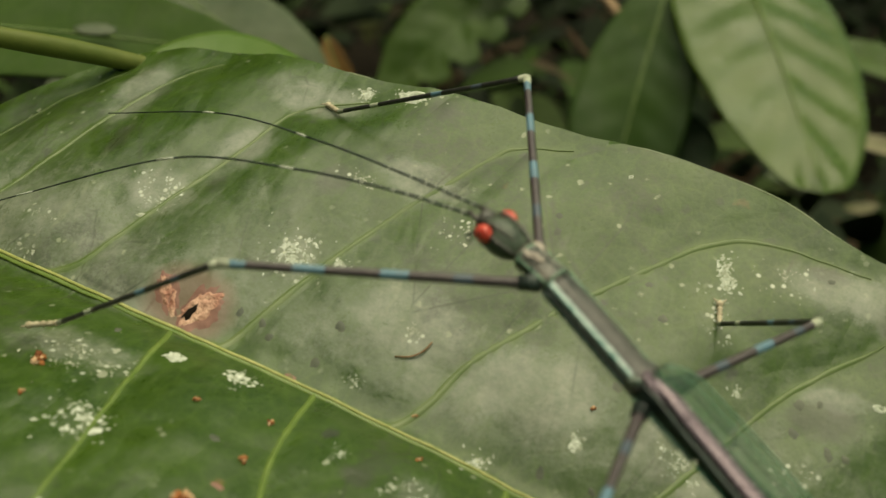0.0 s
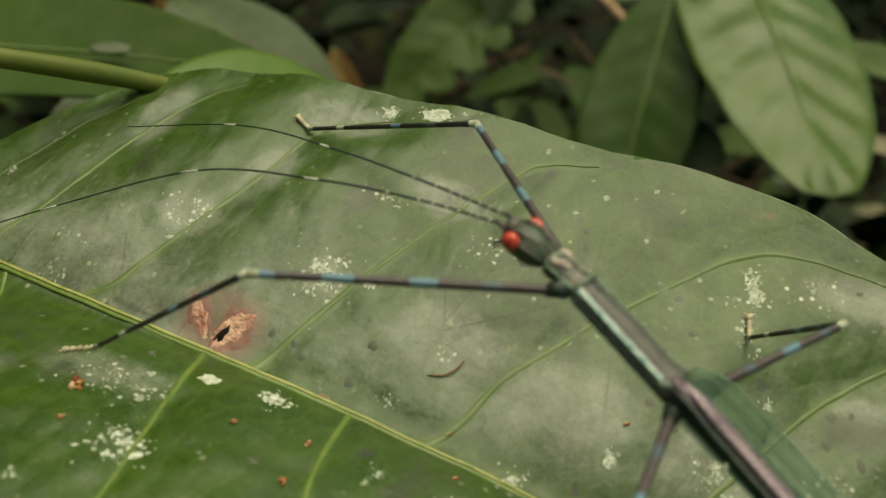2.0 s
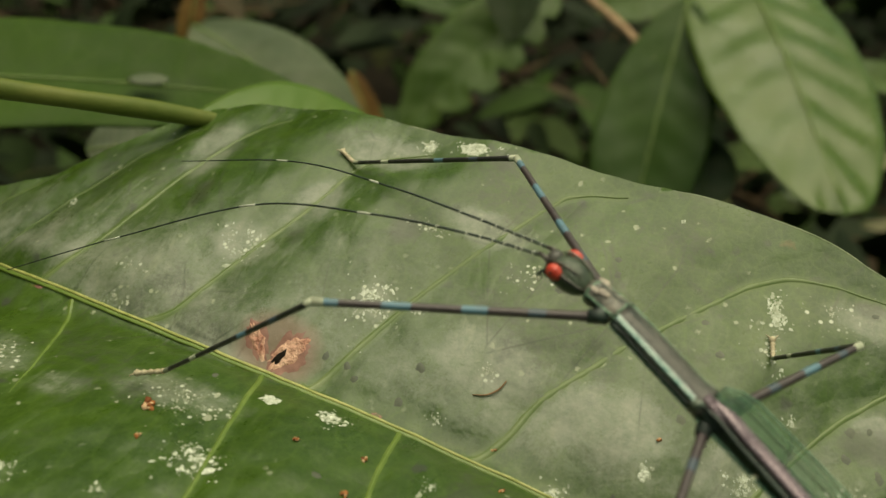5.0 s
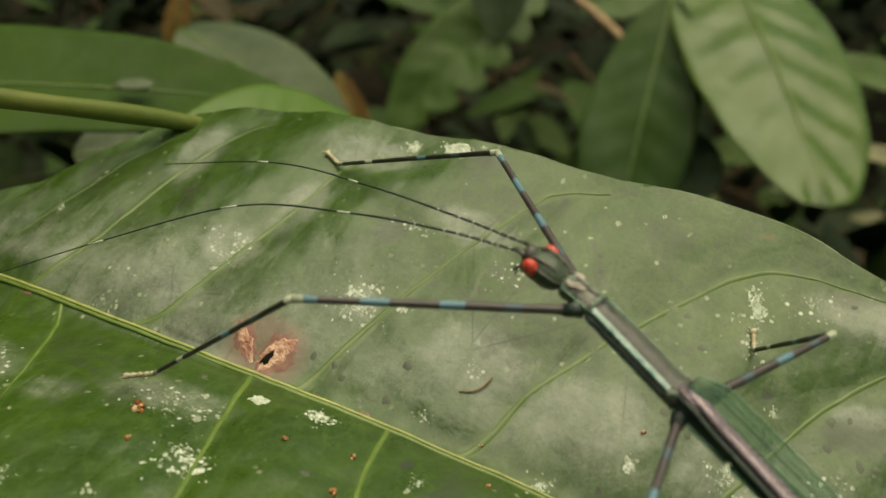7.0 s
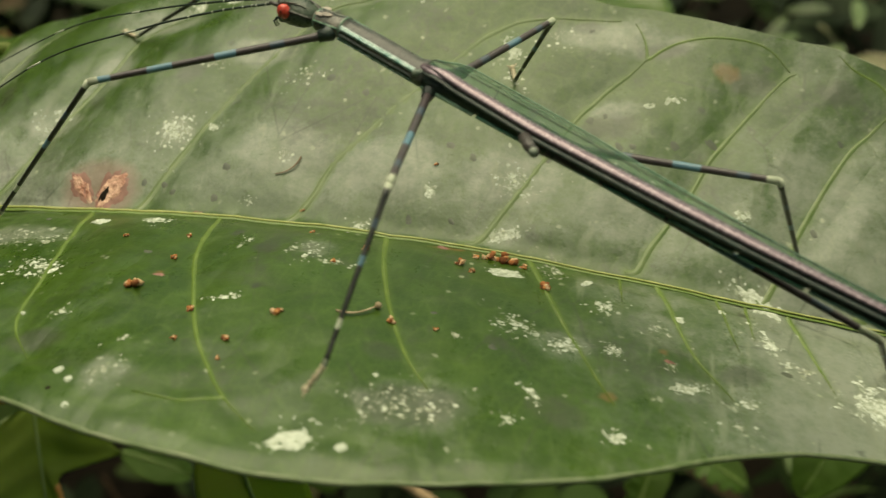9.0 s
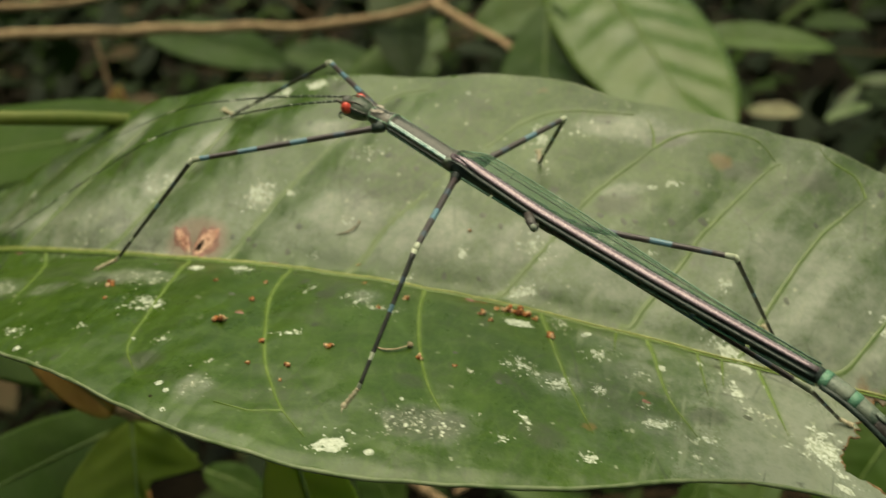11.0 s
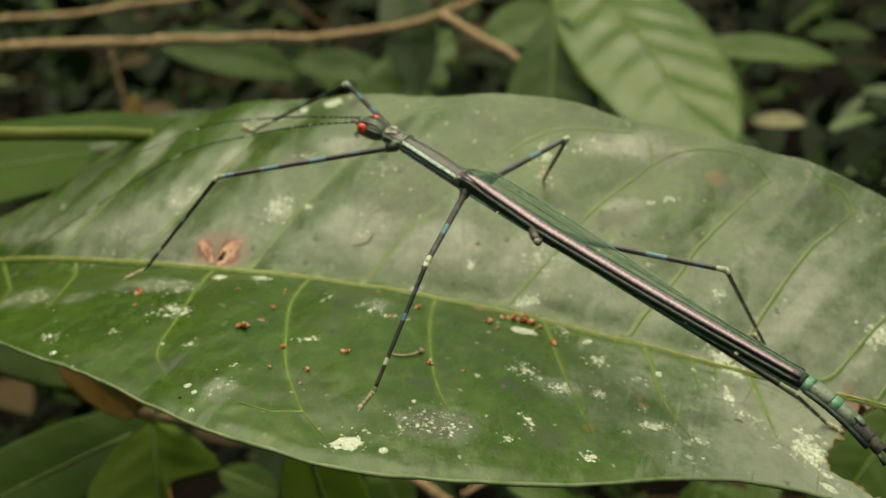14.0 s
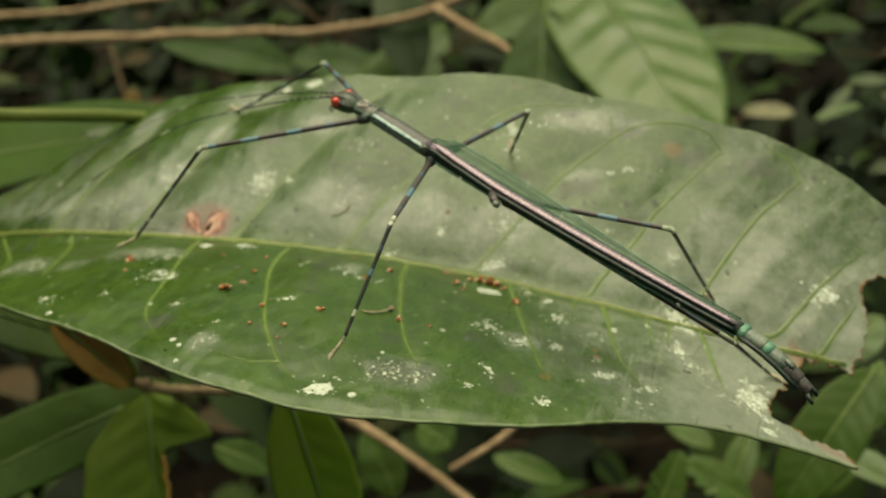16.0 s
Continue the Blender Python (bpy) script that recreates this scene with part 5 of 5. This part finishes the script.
bg_leaf("bright_leaf", (0.077, 0.366, 0.4275), (0.0875, 0.244, 0.386), 0.052, M_BG_BRIGHT, "large bright green drooping leaf behind the main leaf", (0.10, -0.42, 0.9), 0.03, -0.12, 0.02, (0.06, 0.40, 0.46), "", 3, 7, 0.0, 0.45, 0.024, 0.85)
bg_leaf("dark_leaf", (0.0580, 0.3285, 0.4188), (0.0333, 0.2690, 0.3507), 0.036, M_BG_DARK, "dark green hanging leaf beside the bright one", (-0.3, -0.75, 0.45), 0.04, 0.2, 0.04, None, "", 5)
# the grey material puts this leaf's dull sheen into its colour
bg_leaf("grey_leaf", (-0.090, 0.286, 0.424), (-0.036, 0.252, 0.392), 0.030, M_BG_GREY, "drooping leaf, its dull sheen painted in grey-green", (0.15, -0.5, 0.8), 0.10, 0.2, 0.02, None, "", 6)
bg_leaf("mid_leaf", (0.022, 0.412, 0.405), (-0.040, 0.370, 0.360), 0.036, M_BG_MID, "ragged green leaf in the undergrowth", (0.0, -0.6, 0.7), 0.05, 0.2, 0.05, None, "", 7, 9, 0.8)
NEIGHBOUR = bg_leaf("neighbour_leaf", (-0.125, 0.150, 0.454), (-0.034, 0.160, 0.447), 0.027, M_BG_DIM, "dull green leaf with a pale spot behind the stalk", (0.05, -0.35, 0.9), 0.03, 0.15, 0.02, None, "", 8)
pale = ball(bmesh.new(), (0.066, -0.0020, 0.0040), (0.0034, 0.0016, 0.0005), None, 14, 8)
part("pale_spot", pale, M_BG_GREY, NEIGHBOUR, "pale lichen spot")
bg_leaf("hump_leaf", (-0.0445, 0.119, 0.4552), (-0.0165, 0.1345, 0.4496), 0.016, M_BG_YOUNG, "young yellow-green leaf rising behind the main leaf", (0.0, -0.3, 0.95), 0.12, 0.2, 0.02, None, "", 9)
bg_leaf("leaf_or_sheen", (-0.0784, 0.1696, 0.4332), (-0.0661, 0.1744, 0.4323), 0.0130, M_BG_GREY, "pale grey-green leaf under the stalk", (0, -0.5, 0.85), 0.05, 0.2, 0.03, None, "undergrowth leaves", 61)
# added pale blade that stands in for grey sheen on the dark leaf's lower part
bg_leaf("leaf_or_sheen", (0.0618, 0.3005, 0.3844), (0.0587, 0.2822, 0.3665), 0.0190, M_BG_GREY, "added pale shape painting the grey sheen low on the dark leaf", (0, -0.8, 0.5), 0.05, 0.2, 0.03, None, "undergrowth leaves", 62)
branch("long_branch", [(-0.20, 0.335, 0.462), (-0.154, 0.352, 0.450), (-0.085, 0.377, 0.432), (-0.023, 0.390, 0.418), (0.026, 0.385, 0.419), (0.09, 0.38, 0.432)], 0.0021, M_BARK, "thin tan branch arching across the undergrowth", 0.2, 10, 1)
branch("side_branch", [(0.018, 0.376, 0.420), (0.032, 0.345, 0.412), (0.046, 0.314, 0.404)], 0.0017, M_BARK, "thin reddish-brown side branch", 0.2, 10, 2)
branch("upper_branch", [(-0.21, 0.395, 0.464), (-0.174, 0.401, 0.455), (-0.096, 0.424, 0.443), (0.0, 0.44, 0.435)], 0.0017, M_BARK, "thin tan branch in the undergrowth", 0.2, 10, 3)
bg_leaf("branch_leaf", (-0.108, 0.425, 0.426), (-0.050, 0.420, 0.400), 0.024, M_BG_DARK, "green leaf under the tan branch", (0, -0.6, 0.75), 0.05, 0.2, 0.02, None, "undergrowth leaves", 11)
bg_leaf("spotted_leaf", (0.004, 0.405, 0.436), (0.003, 0.384, 0.390), 0.024, M_BG_GREY, "grey-green leaf with a brown patch hanging from the branch", (0, -0.9, 0.3), 0.05, 0.2, 0.02, None, "undergrowth leaves", 12)
bg_leaf("pale_leaf", (-0.058, 0.478, 0.392), (-0.012, 0.470, 0.377), 0.020, M_BG_DARK, "pale grey-green leaf in the undergrowth", (0, -0.6, 0.75), 0.05, 0.2, 0.02, None, "undergrowth leaves", 13)
bg_leaf("side_leaf", (0.0659, 0.3756, 0.4102), (0.0325, 0.3681, 0.4054), 0.022, M_BG_MID, "green leaf beside the bright one", (0, -0.6, 0.75), 0.05, 0.2, 0.02, None, "undergrowth leaves", 14)
bg_leaf("long_leaf", (0.112, 0.364, 0.386), (0.166, 0.343, 0.374), 0.014, M_BG_MID, "narrow green leaf in the undergrowth", (0, -0.5, 0.8), 0.05, 0.2, 0.02, None, "undergrowth leaves", 15)
bg_leaf("lower_leaf", (-0.0475, 0.1095, 0.4130), (-0.0883, 0.0793, 0.4164), 0.0150, M_BG_DIM, "broad green leaf below the main leaf", (0.1, -0.55, 0.8), 0.03, 0.2, 0.03, None, "lower leaves", 16)
bg_leaf("torn_leaf", (-0.0489, 0.0990, 0.4183), (-0.0498, 0.0799, 0.3963), 0.0230, M_BG_TORN, "green leaf with torn brown-edged margin", (0.1, -0.8, 0.55), 0.03, 0.15, 0.03, (-0.0455, 0.0935, 0.4235), "lower leaves", 17, 7, 0.0, 0.55, rim=M_RUST, bite=0.27)
bg_leaf("under_leaf", (-0.0743, 0.0944, 0.4457), (-0.0524, 0.1015, 0.4262), 0.0115, M_BG_MID, "green leaf just below the main leaf", (0.1, -0.5, 0.85), 0.05, 0.2, 0.02, None, "lower leaves", 18)
bg_leaf("rusty_leaf", (-0.0568, 0.0933, 0.4380), (-0.0484, 0.0925, 0.4238), 0.0062, M_RUST, "small withered orange-brown leaf", (0.2, -0.7, 0.7), 0.04, 0.4, 0.05, None, "lower leaves", 19, 5, 0.0, 0.5, rim=M_BG_TORN)
bg_leaf("fallen_leaf", (-0.049, 0.311, 0.402), (-0.040, 0.303, 0.376), 0.008, M_RUST_DIM, "withered rust-coloured leaf in the undergrowth", (0.2, -0.7, 0.5), 0.05, 0.4, 0.05, None, "undergrowth leaves", 29)
bg_leaf("yellowed_leaf", (-0.101, 0.336, 0.424), (-0.107, 0.328, 0.402), 0.008, M_RUST_DIM, "small yellowed leaf in the undergrowth", (0.2, -0.7, 0.5), 0.05, 0.4, 0.05, None, "undergrowth leaves", 30)
branch("brown_stalk", [(-0.0485, 0.0927, 0.4242), (-0.0442, 0.0964, 0.4192), (-0.0358, 0.1055, 0.4112), (-0.0279, 0.1154, 0.4041)], 0.0009, M_BARK, "thin brown stalk under the leaf", 0.1, 8, 4)
bg_leaf("lime_leaf", (-0.0207, 0.0780, 0.4242), (-0.0165, 0.0592, 0.4039), 0.0120, M_BG_LIME, "yellow-green pointed leaf below the main leaf", (0.05, -0.75, 0.65), 0.02, 0.15, 0.01, None, "lower leaves", 20, 7)
branch("lower_twig", [(-0.040, 0.157, 0.386), (-0.0267, 0.1509, 0.3738), (-0.0087, 0.1421, 0.3564), (0.010, 0.133, 0.338)], 0.0013, M_BARK, "tan dead twig in the undergrowth", 0.2, 8, 5)
bg_leaf("low_leaf", (0.0051, 0.1441, 0.3580), (0.0195, 0.1388, 0.3507), 0.0056, M_BG_MID, "small green leaf in the undergrowth", (0, -0.5, 0.8), 0.05, 0.2, 0.02, None, "undergrowth leaves", 21)
bg_leaf("corner_leaf", (0.0775, 0.0987, 0.3900), (0.0549, 0.0896, 0.3716), 0.0120, M_BG_MID, "green leaf below the bitten end", (0, -0.6, 0.75), 0.05, 0.2, 0.02, None, "lower leaves", 22)

bg_leaf("broad_leaf", (0.0352, 0.1211, 0.3462), (0.0455, 0.1262, 0.3610), 0.0075, M_BG_MID, "green leaf low in the undergrowth", (0, -0.6, 0.8), 0.05, 0.2, 0.05, None, "lower leaves", 31, 7, 0.5)
bg_leaf("ragged_leaf", (0.0572, 0.1186, 0.3482), (0.0462, 0.1249, 0.3594), 0.0080, M_BG_MID, "ragged green leaf low in the undergrowth", (0, -0.5, 0.9), 0.05, 0.2, 0.05, None, "undergrowth leaves", 33, 9, 0.7)
for k, (a, b, wide, mat) in enumerate([((0.0714, 0.1048, 0.3689), (0.0790, 0.0953, 0.3664), 0.0060, M_BG_PALE), ((0.0699, 0.1162, 0.3496), (0.0808, 0.1149, 0.3593), 0.0050, M_BG_MID), ((0.0901, 0.1261, 0.3723), (0.0831, 0.1169, 0.3630), 0.0070, M_BG_MID), ((0.0993, 0.1464, 0.3704), (0.0888, 0.1413, 0.3639), 0.0080, M_BG_PALE),
                                       ((0.0489, 0.1580, 0.3472), (0.0572, 0.1488, 0.3436), 0.0060, M_BG_MID), ((0.0638, 0.1358, 0.3555), (0.0544, 0.1259, 0.3465), 0.0065, M_BG_MID), ((0.0725, 0.1214, 0.3570), (0.0647, 0.1147, 0.3522), 0.0060, M_BG_PALE), ((-0.0216, 0.1563, 0.3441), (-0.0245, 0.1626, 0.3613), 0.0110, M_BG_MID), ((-0.0122, 0.1664, 0.3572), (-0.0048, 0.1595, 0.3529), 0.0100, M_BG_DIM), ((-0.0538, 0.1369, 0.3819), (-0.0422, 0.1319, 0.3761), 0.0070, M_BG_DIM)]):
    bg_leaf("low_leaf", a, b, wide, mat, "small pale green leaf in the undergrowth" if mat is M_BG_PALE else "small green leaf low in the undergrowth", (0.1, -0.5, 0.85), 0.06, 0.2, 0.05, None, "undergrowth leaves", 70 + k)
branch("cross_twig", [(0.0170, 0.1490, 0.3650), (0.0138, 0.1479, 0.3633), (0.0053, 0.1455, 0.3600), (-0.0049, 0.1432, 0.3575)], 0.0008, M_BARK, "thin orange-brown dead twig crossing another one", 0.2, 8, 6, 3)


def litter_leaves():
    """Faded leaves caught in the twigs on the lighter side of the undergrowth."""
    rng = np.random.default_rng(21)
    for k in range(16):
        x, z = 0.125 + 0.016 * (k % 8) + rng.uniform(-0.006, 0.006), 0.322 + 0.022 * (k // 8) + rng.uniform(-0.012, 0.012)
        a = Vector((x, rng.uniform(0.33, 0.40), z))
        d = Vector((rng.uniform(-1, 1), rng.uniform(-0.6, 0.2), rng.uniform(-0.4, 0.15))).normalized()
        bg_leaf("litter_leaf", a, a + d * rng.uniform(0.013, 0.024), rng.uniform(0.005, 0.009), (M_BG_GREY, M_LITTER, M_BG_PALE, M_BG_GREY)[k % 4], "faded olive-grey leaf caught in the undergrowth",
                (rng.uniform(-0.3, 0.3), -0.4, 0.85), 0.05, 0.2, 0.05, None, "faded leaves", 40 + k)


litter_leaves()


def undergrowth():
    """Many small leaves at all angles on and above the ground behind and below, as one mass."""
    rng = np.random.default_rng(8)
    verts, faces = [], []

    def put_leaf(p, L, W, az, tiltv, roll):
        R = Euler((roll, tiltv, az)).to_matrix()
        i0 = len(verts)
        m = 6
        for i in range(m + 1):
            s = i / m
            h = 0.5 * W * math.sin(math.pi * min(1.0, 0.04 + 0.96 * s ** 0.85)) ** 0.8
            sag = -0.22 * L * s * s
            for f in (-1, 0, 1):
                q = Vector((s * L, f * h, sag + (0.22 * h if f else 0)))
                verts.append(p + R @ q)
        for i in range(m):
            for j in (0, 1):
                a = i0 + i * 3 + j
                faces.append((a, a + 3, a + 4, a + 1))

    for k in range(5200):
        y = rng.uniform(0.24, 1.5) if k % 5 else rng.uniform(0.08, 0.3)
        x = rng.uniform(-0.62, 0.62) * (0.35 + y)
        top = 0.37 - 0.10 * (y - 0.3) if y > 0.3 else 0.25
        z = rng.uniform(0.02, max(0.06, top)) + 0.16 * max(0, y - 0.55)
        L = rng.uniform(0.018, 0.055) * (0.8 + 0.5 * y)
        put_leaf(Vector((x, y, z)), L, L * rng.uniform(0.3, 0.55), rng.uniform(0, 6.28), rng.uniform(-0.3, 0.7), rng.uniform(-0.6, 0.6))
    for k in range(5000):
        a, r = rng.uniform(0, 2 * math.pi), 0.3 + 2.4 * rng.uniform(0, 1) ** 0.7
        x, y = r * math.cos(a), r * math.sin(a) + 0.15
        if y > 0.06 and abs(x) < 0.62 * (0.35 + y) and y < 1.5:
            continue
        z = rng.uniform(0.02, 0.30 if y > 0 else 0.20)
        L = rng.uniform(0.025, 0.07) * (0.8 + 0.3 * r)
        put_leaf(Vector((x, y, z)), L, L * rng.uniform(0.3, 0.55), rng.uniform(0, 6.28), rng.uniform(-0.3, 0.7), rng.uniform(-0.6, 0.6))
    me = bpy.data.meshes.new("undergrowth")
    me.from_pydata(verts, [], faces)
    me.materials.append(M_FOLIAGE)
    me.polygons.foreach_set("use_smooth", [True] * len(me.polygons))
    return tagged(new("undergrowth", me), "dense undergrowth of small green leaves, mostly painted shade-dark", "undergrowth", "", "stuff")


def stems():
    """Thin twigs and stalks in the undergrowth, as one mass."""
    rng = np.random.default_rng(9)
    bm = bmesh.new()
    for k in range(120):
        y = rng.uniform(0.28, 1.1)
        x = rng.uniform(-0.6, 0.6) * (0.35 + y)
        p = Vector((x, y, rng.uniform(0.0, 0.36)))
        d = Vector((rng.normal(), rng.normal() * 0.6, rng.normal() * 0.5 + 0.2)).normalized()
        L = rng.uniform(0.05, 0.2)
        tube(bm, [p, p + d * L * 0.5 + Vector((0, 0, 0.006)), p + d * L], lambda s: 0.0015 * (0.15 + 0.85 * math.sin(math.pi * (0.12 + 0.8 * s))), 6)
    return tagged(part("dead_twigs", bm, M_TWIG, None), "tangle of thin brown dead twigs in the undergrowth", "twigs", "", "stuff")


undergrowth()
stems()


# ---- ground and distance ----
def ground():
    bm = bmesh.new()
    n, half = 90, 60.0
    grid = []
    for i in range(n + 1):
        row = []
        for j in range(n + 1):
            a, b = 2 * i / n - 1, 2 * j / n - 1
            x, y = half * a * abs(a) ** 2, half * b * abs(b) ** 2
            row.append(bm.verts.new((x, y, 0.03 * noise.noise(Vector((x * 3, y * 3, 0))) + 0.012 * noise.noise(Vector((x * 11, y * 11, 0))))))
        grid.append(row)
    for i in range(n):
        for j in range(n):
            bm.faces.new((grid[i][j], grid[i + 1][j], grid[i + 1][j + 1], grid[i][j + 1]))
    return tagged(part("ground", bm, M_SOIL, None), "bare forest soil with litter, painted dark for shade", "ground", "", "structure")


def sky_blocker():
    """The dim wall of forest all round, unseen: added to block skylight, cut low behind and beside the viewer to admit
    it.
    """
    bm = bmesh.new()
    n, m = 72, 14
    grid = []
    for i in range(n):
        a = 2 * math.pi * i / n
        row = []
        for j in range(m + 1):
            f = j / m
            r = 4.0 + 0.5 * noise.noise(Vector((math.cos(a) * 4, math.sin(a) * 4, f * 5))) + 0.6 * f
            row.append(bm.verts.new((r * math.cos(a), r * math.sin(a), -0.2 + f * (4.4 - 3.5 * smooth01(0.5 + 1.1 * math.cos(a + 0.09)) + 0.9 * noise.noise(Vector((math.cos(a) * 9, math.sin(a) * 9, 0)))))))
        grid.append(row)
    for i in range(n):
        for j in range(m):
            a, b = grid[i], grid[(i + 1) % n]
            bm.faces.new((a[j], a[j + 1], b[j + 1], b[j]))
    return tagged(part("backdrop", bm, M_FOREST, None), "unseen near-black forest wall all round, added to shape the skylight", "backdrop", "", "structure")


ground()
sky_blocker()


# ---- what moves ----
def aim(a, b, hint=(0, 0, 1)):
    """A pose at a whose z axis points to b."""
    z = (b - a).normalized()
    x = Vector(hint).cross(z)
    x = x.normalized() if x.length > 1e-5 else z.orthogonal().normalized()
    y = z.cross(x)
    return Matrix.Translation(a * CM) @ Matrix((x, y, z)).transposed().to_4x4()


def bend(c, a, l1, l2, knee):
    """The knee of a two-piece leg from c to a, bent towards the given one."""
    ax = a - c
    dist = min(ax.length, (l1 + l2) * 0.9995)
    ax.normalize()
    s = (l1 * l1 - l2 * l2 + dist * dist) / (2 * dist)
    h = math.sqrt(max(l1 * l1 - s * s, 0.0))
    off = knee - c
    off = (off - ax * off.dot(ax)).normalized()
    return c + ax * s + off * h


# how far the body stands from its last place, in the leaf's space, in centimetres
SWAY = [(0.0, 0.120, 0.0, -0.092), (0.5, 0.121, 0.0, -0.087), (1.0, 0.112, -0.004, -0.090), (1.3, 0.110, 0.0, -0.085), (1.5, 0.078, 0.0, -0.055), (1.6, 0.068, 0.004, -0.042), (2.0, 0.053, 0.012, -0.018),
        (2.5, 0.054, 0.010, -0.023), (3.0, 0.062, 0.014, -0.020), (3.5, 0.055, 0.010, -0.025), (4.0, 0.055, 0.010, -0.022), (6.5, 0.0, 0.0, 0.0), (16.0, 0.0, 0.0, 0.0)]
# the far front leg's step: ankle and toe before it, and how far each moment is along the step
STEP = {0.0: 0.0, 0.5: 0.0, 1.0: 0.0, 1.3: 0.0, 1.5: 0.75}
OLD_ANKLE, OLD_TOE, OLD_KNEE = (-1.60, 2.20), (-1.82, 2.36), Vector((0.25, 1.48, 2.27))


def motions():
    moves = {t: Vector(d) for t, *d in SWAY}
    walk(INSECT, [(t, LEAF @ Matrix.Translation(d * CM)) for t, d in moves.items()])
    for key, (f, s, foot, c, k, a, t0) in JOINTED.items():
        l1, l2 = (k - c).length, (a - k).length
        rows_f, rows_s, rows_t = [], [], []
        for t, d in moves.items():
            ankle, toe, hint = a.copy(), t0.copy(), k.copy()
            if key == "front_far" and t in STEP:
                w = STEP[t]
                oa = grounded((*OLD_ANKLE, None), 0.055)
                ot = grounded((*OLD_TOE, None), 0.022)
                lift = Vector((0, 0, 0.25 * math.sin(math.pi * w)))
                ankle, toe, hint = oa.lerp(a, w) + lift, ot.lerp(t0, w) + lift, OLD_KNEE.lerp(k, w)
            ankle, toe = ankle - d, toe - d
            knee = bend(c, ankle, l1, l2, hint)
            rows_f.append((t, aim(c, knee)))
            rows_s.append((t, aim(knee, ankle)))
            rows_t.append((t, aim(ankle, toe)))
        walk(f, rows_f)
        walk(s, rows_s)
        walk(foot, rows_t)


motions()
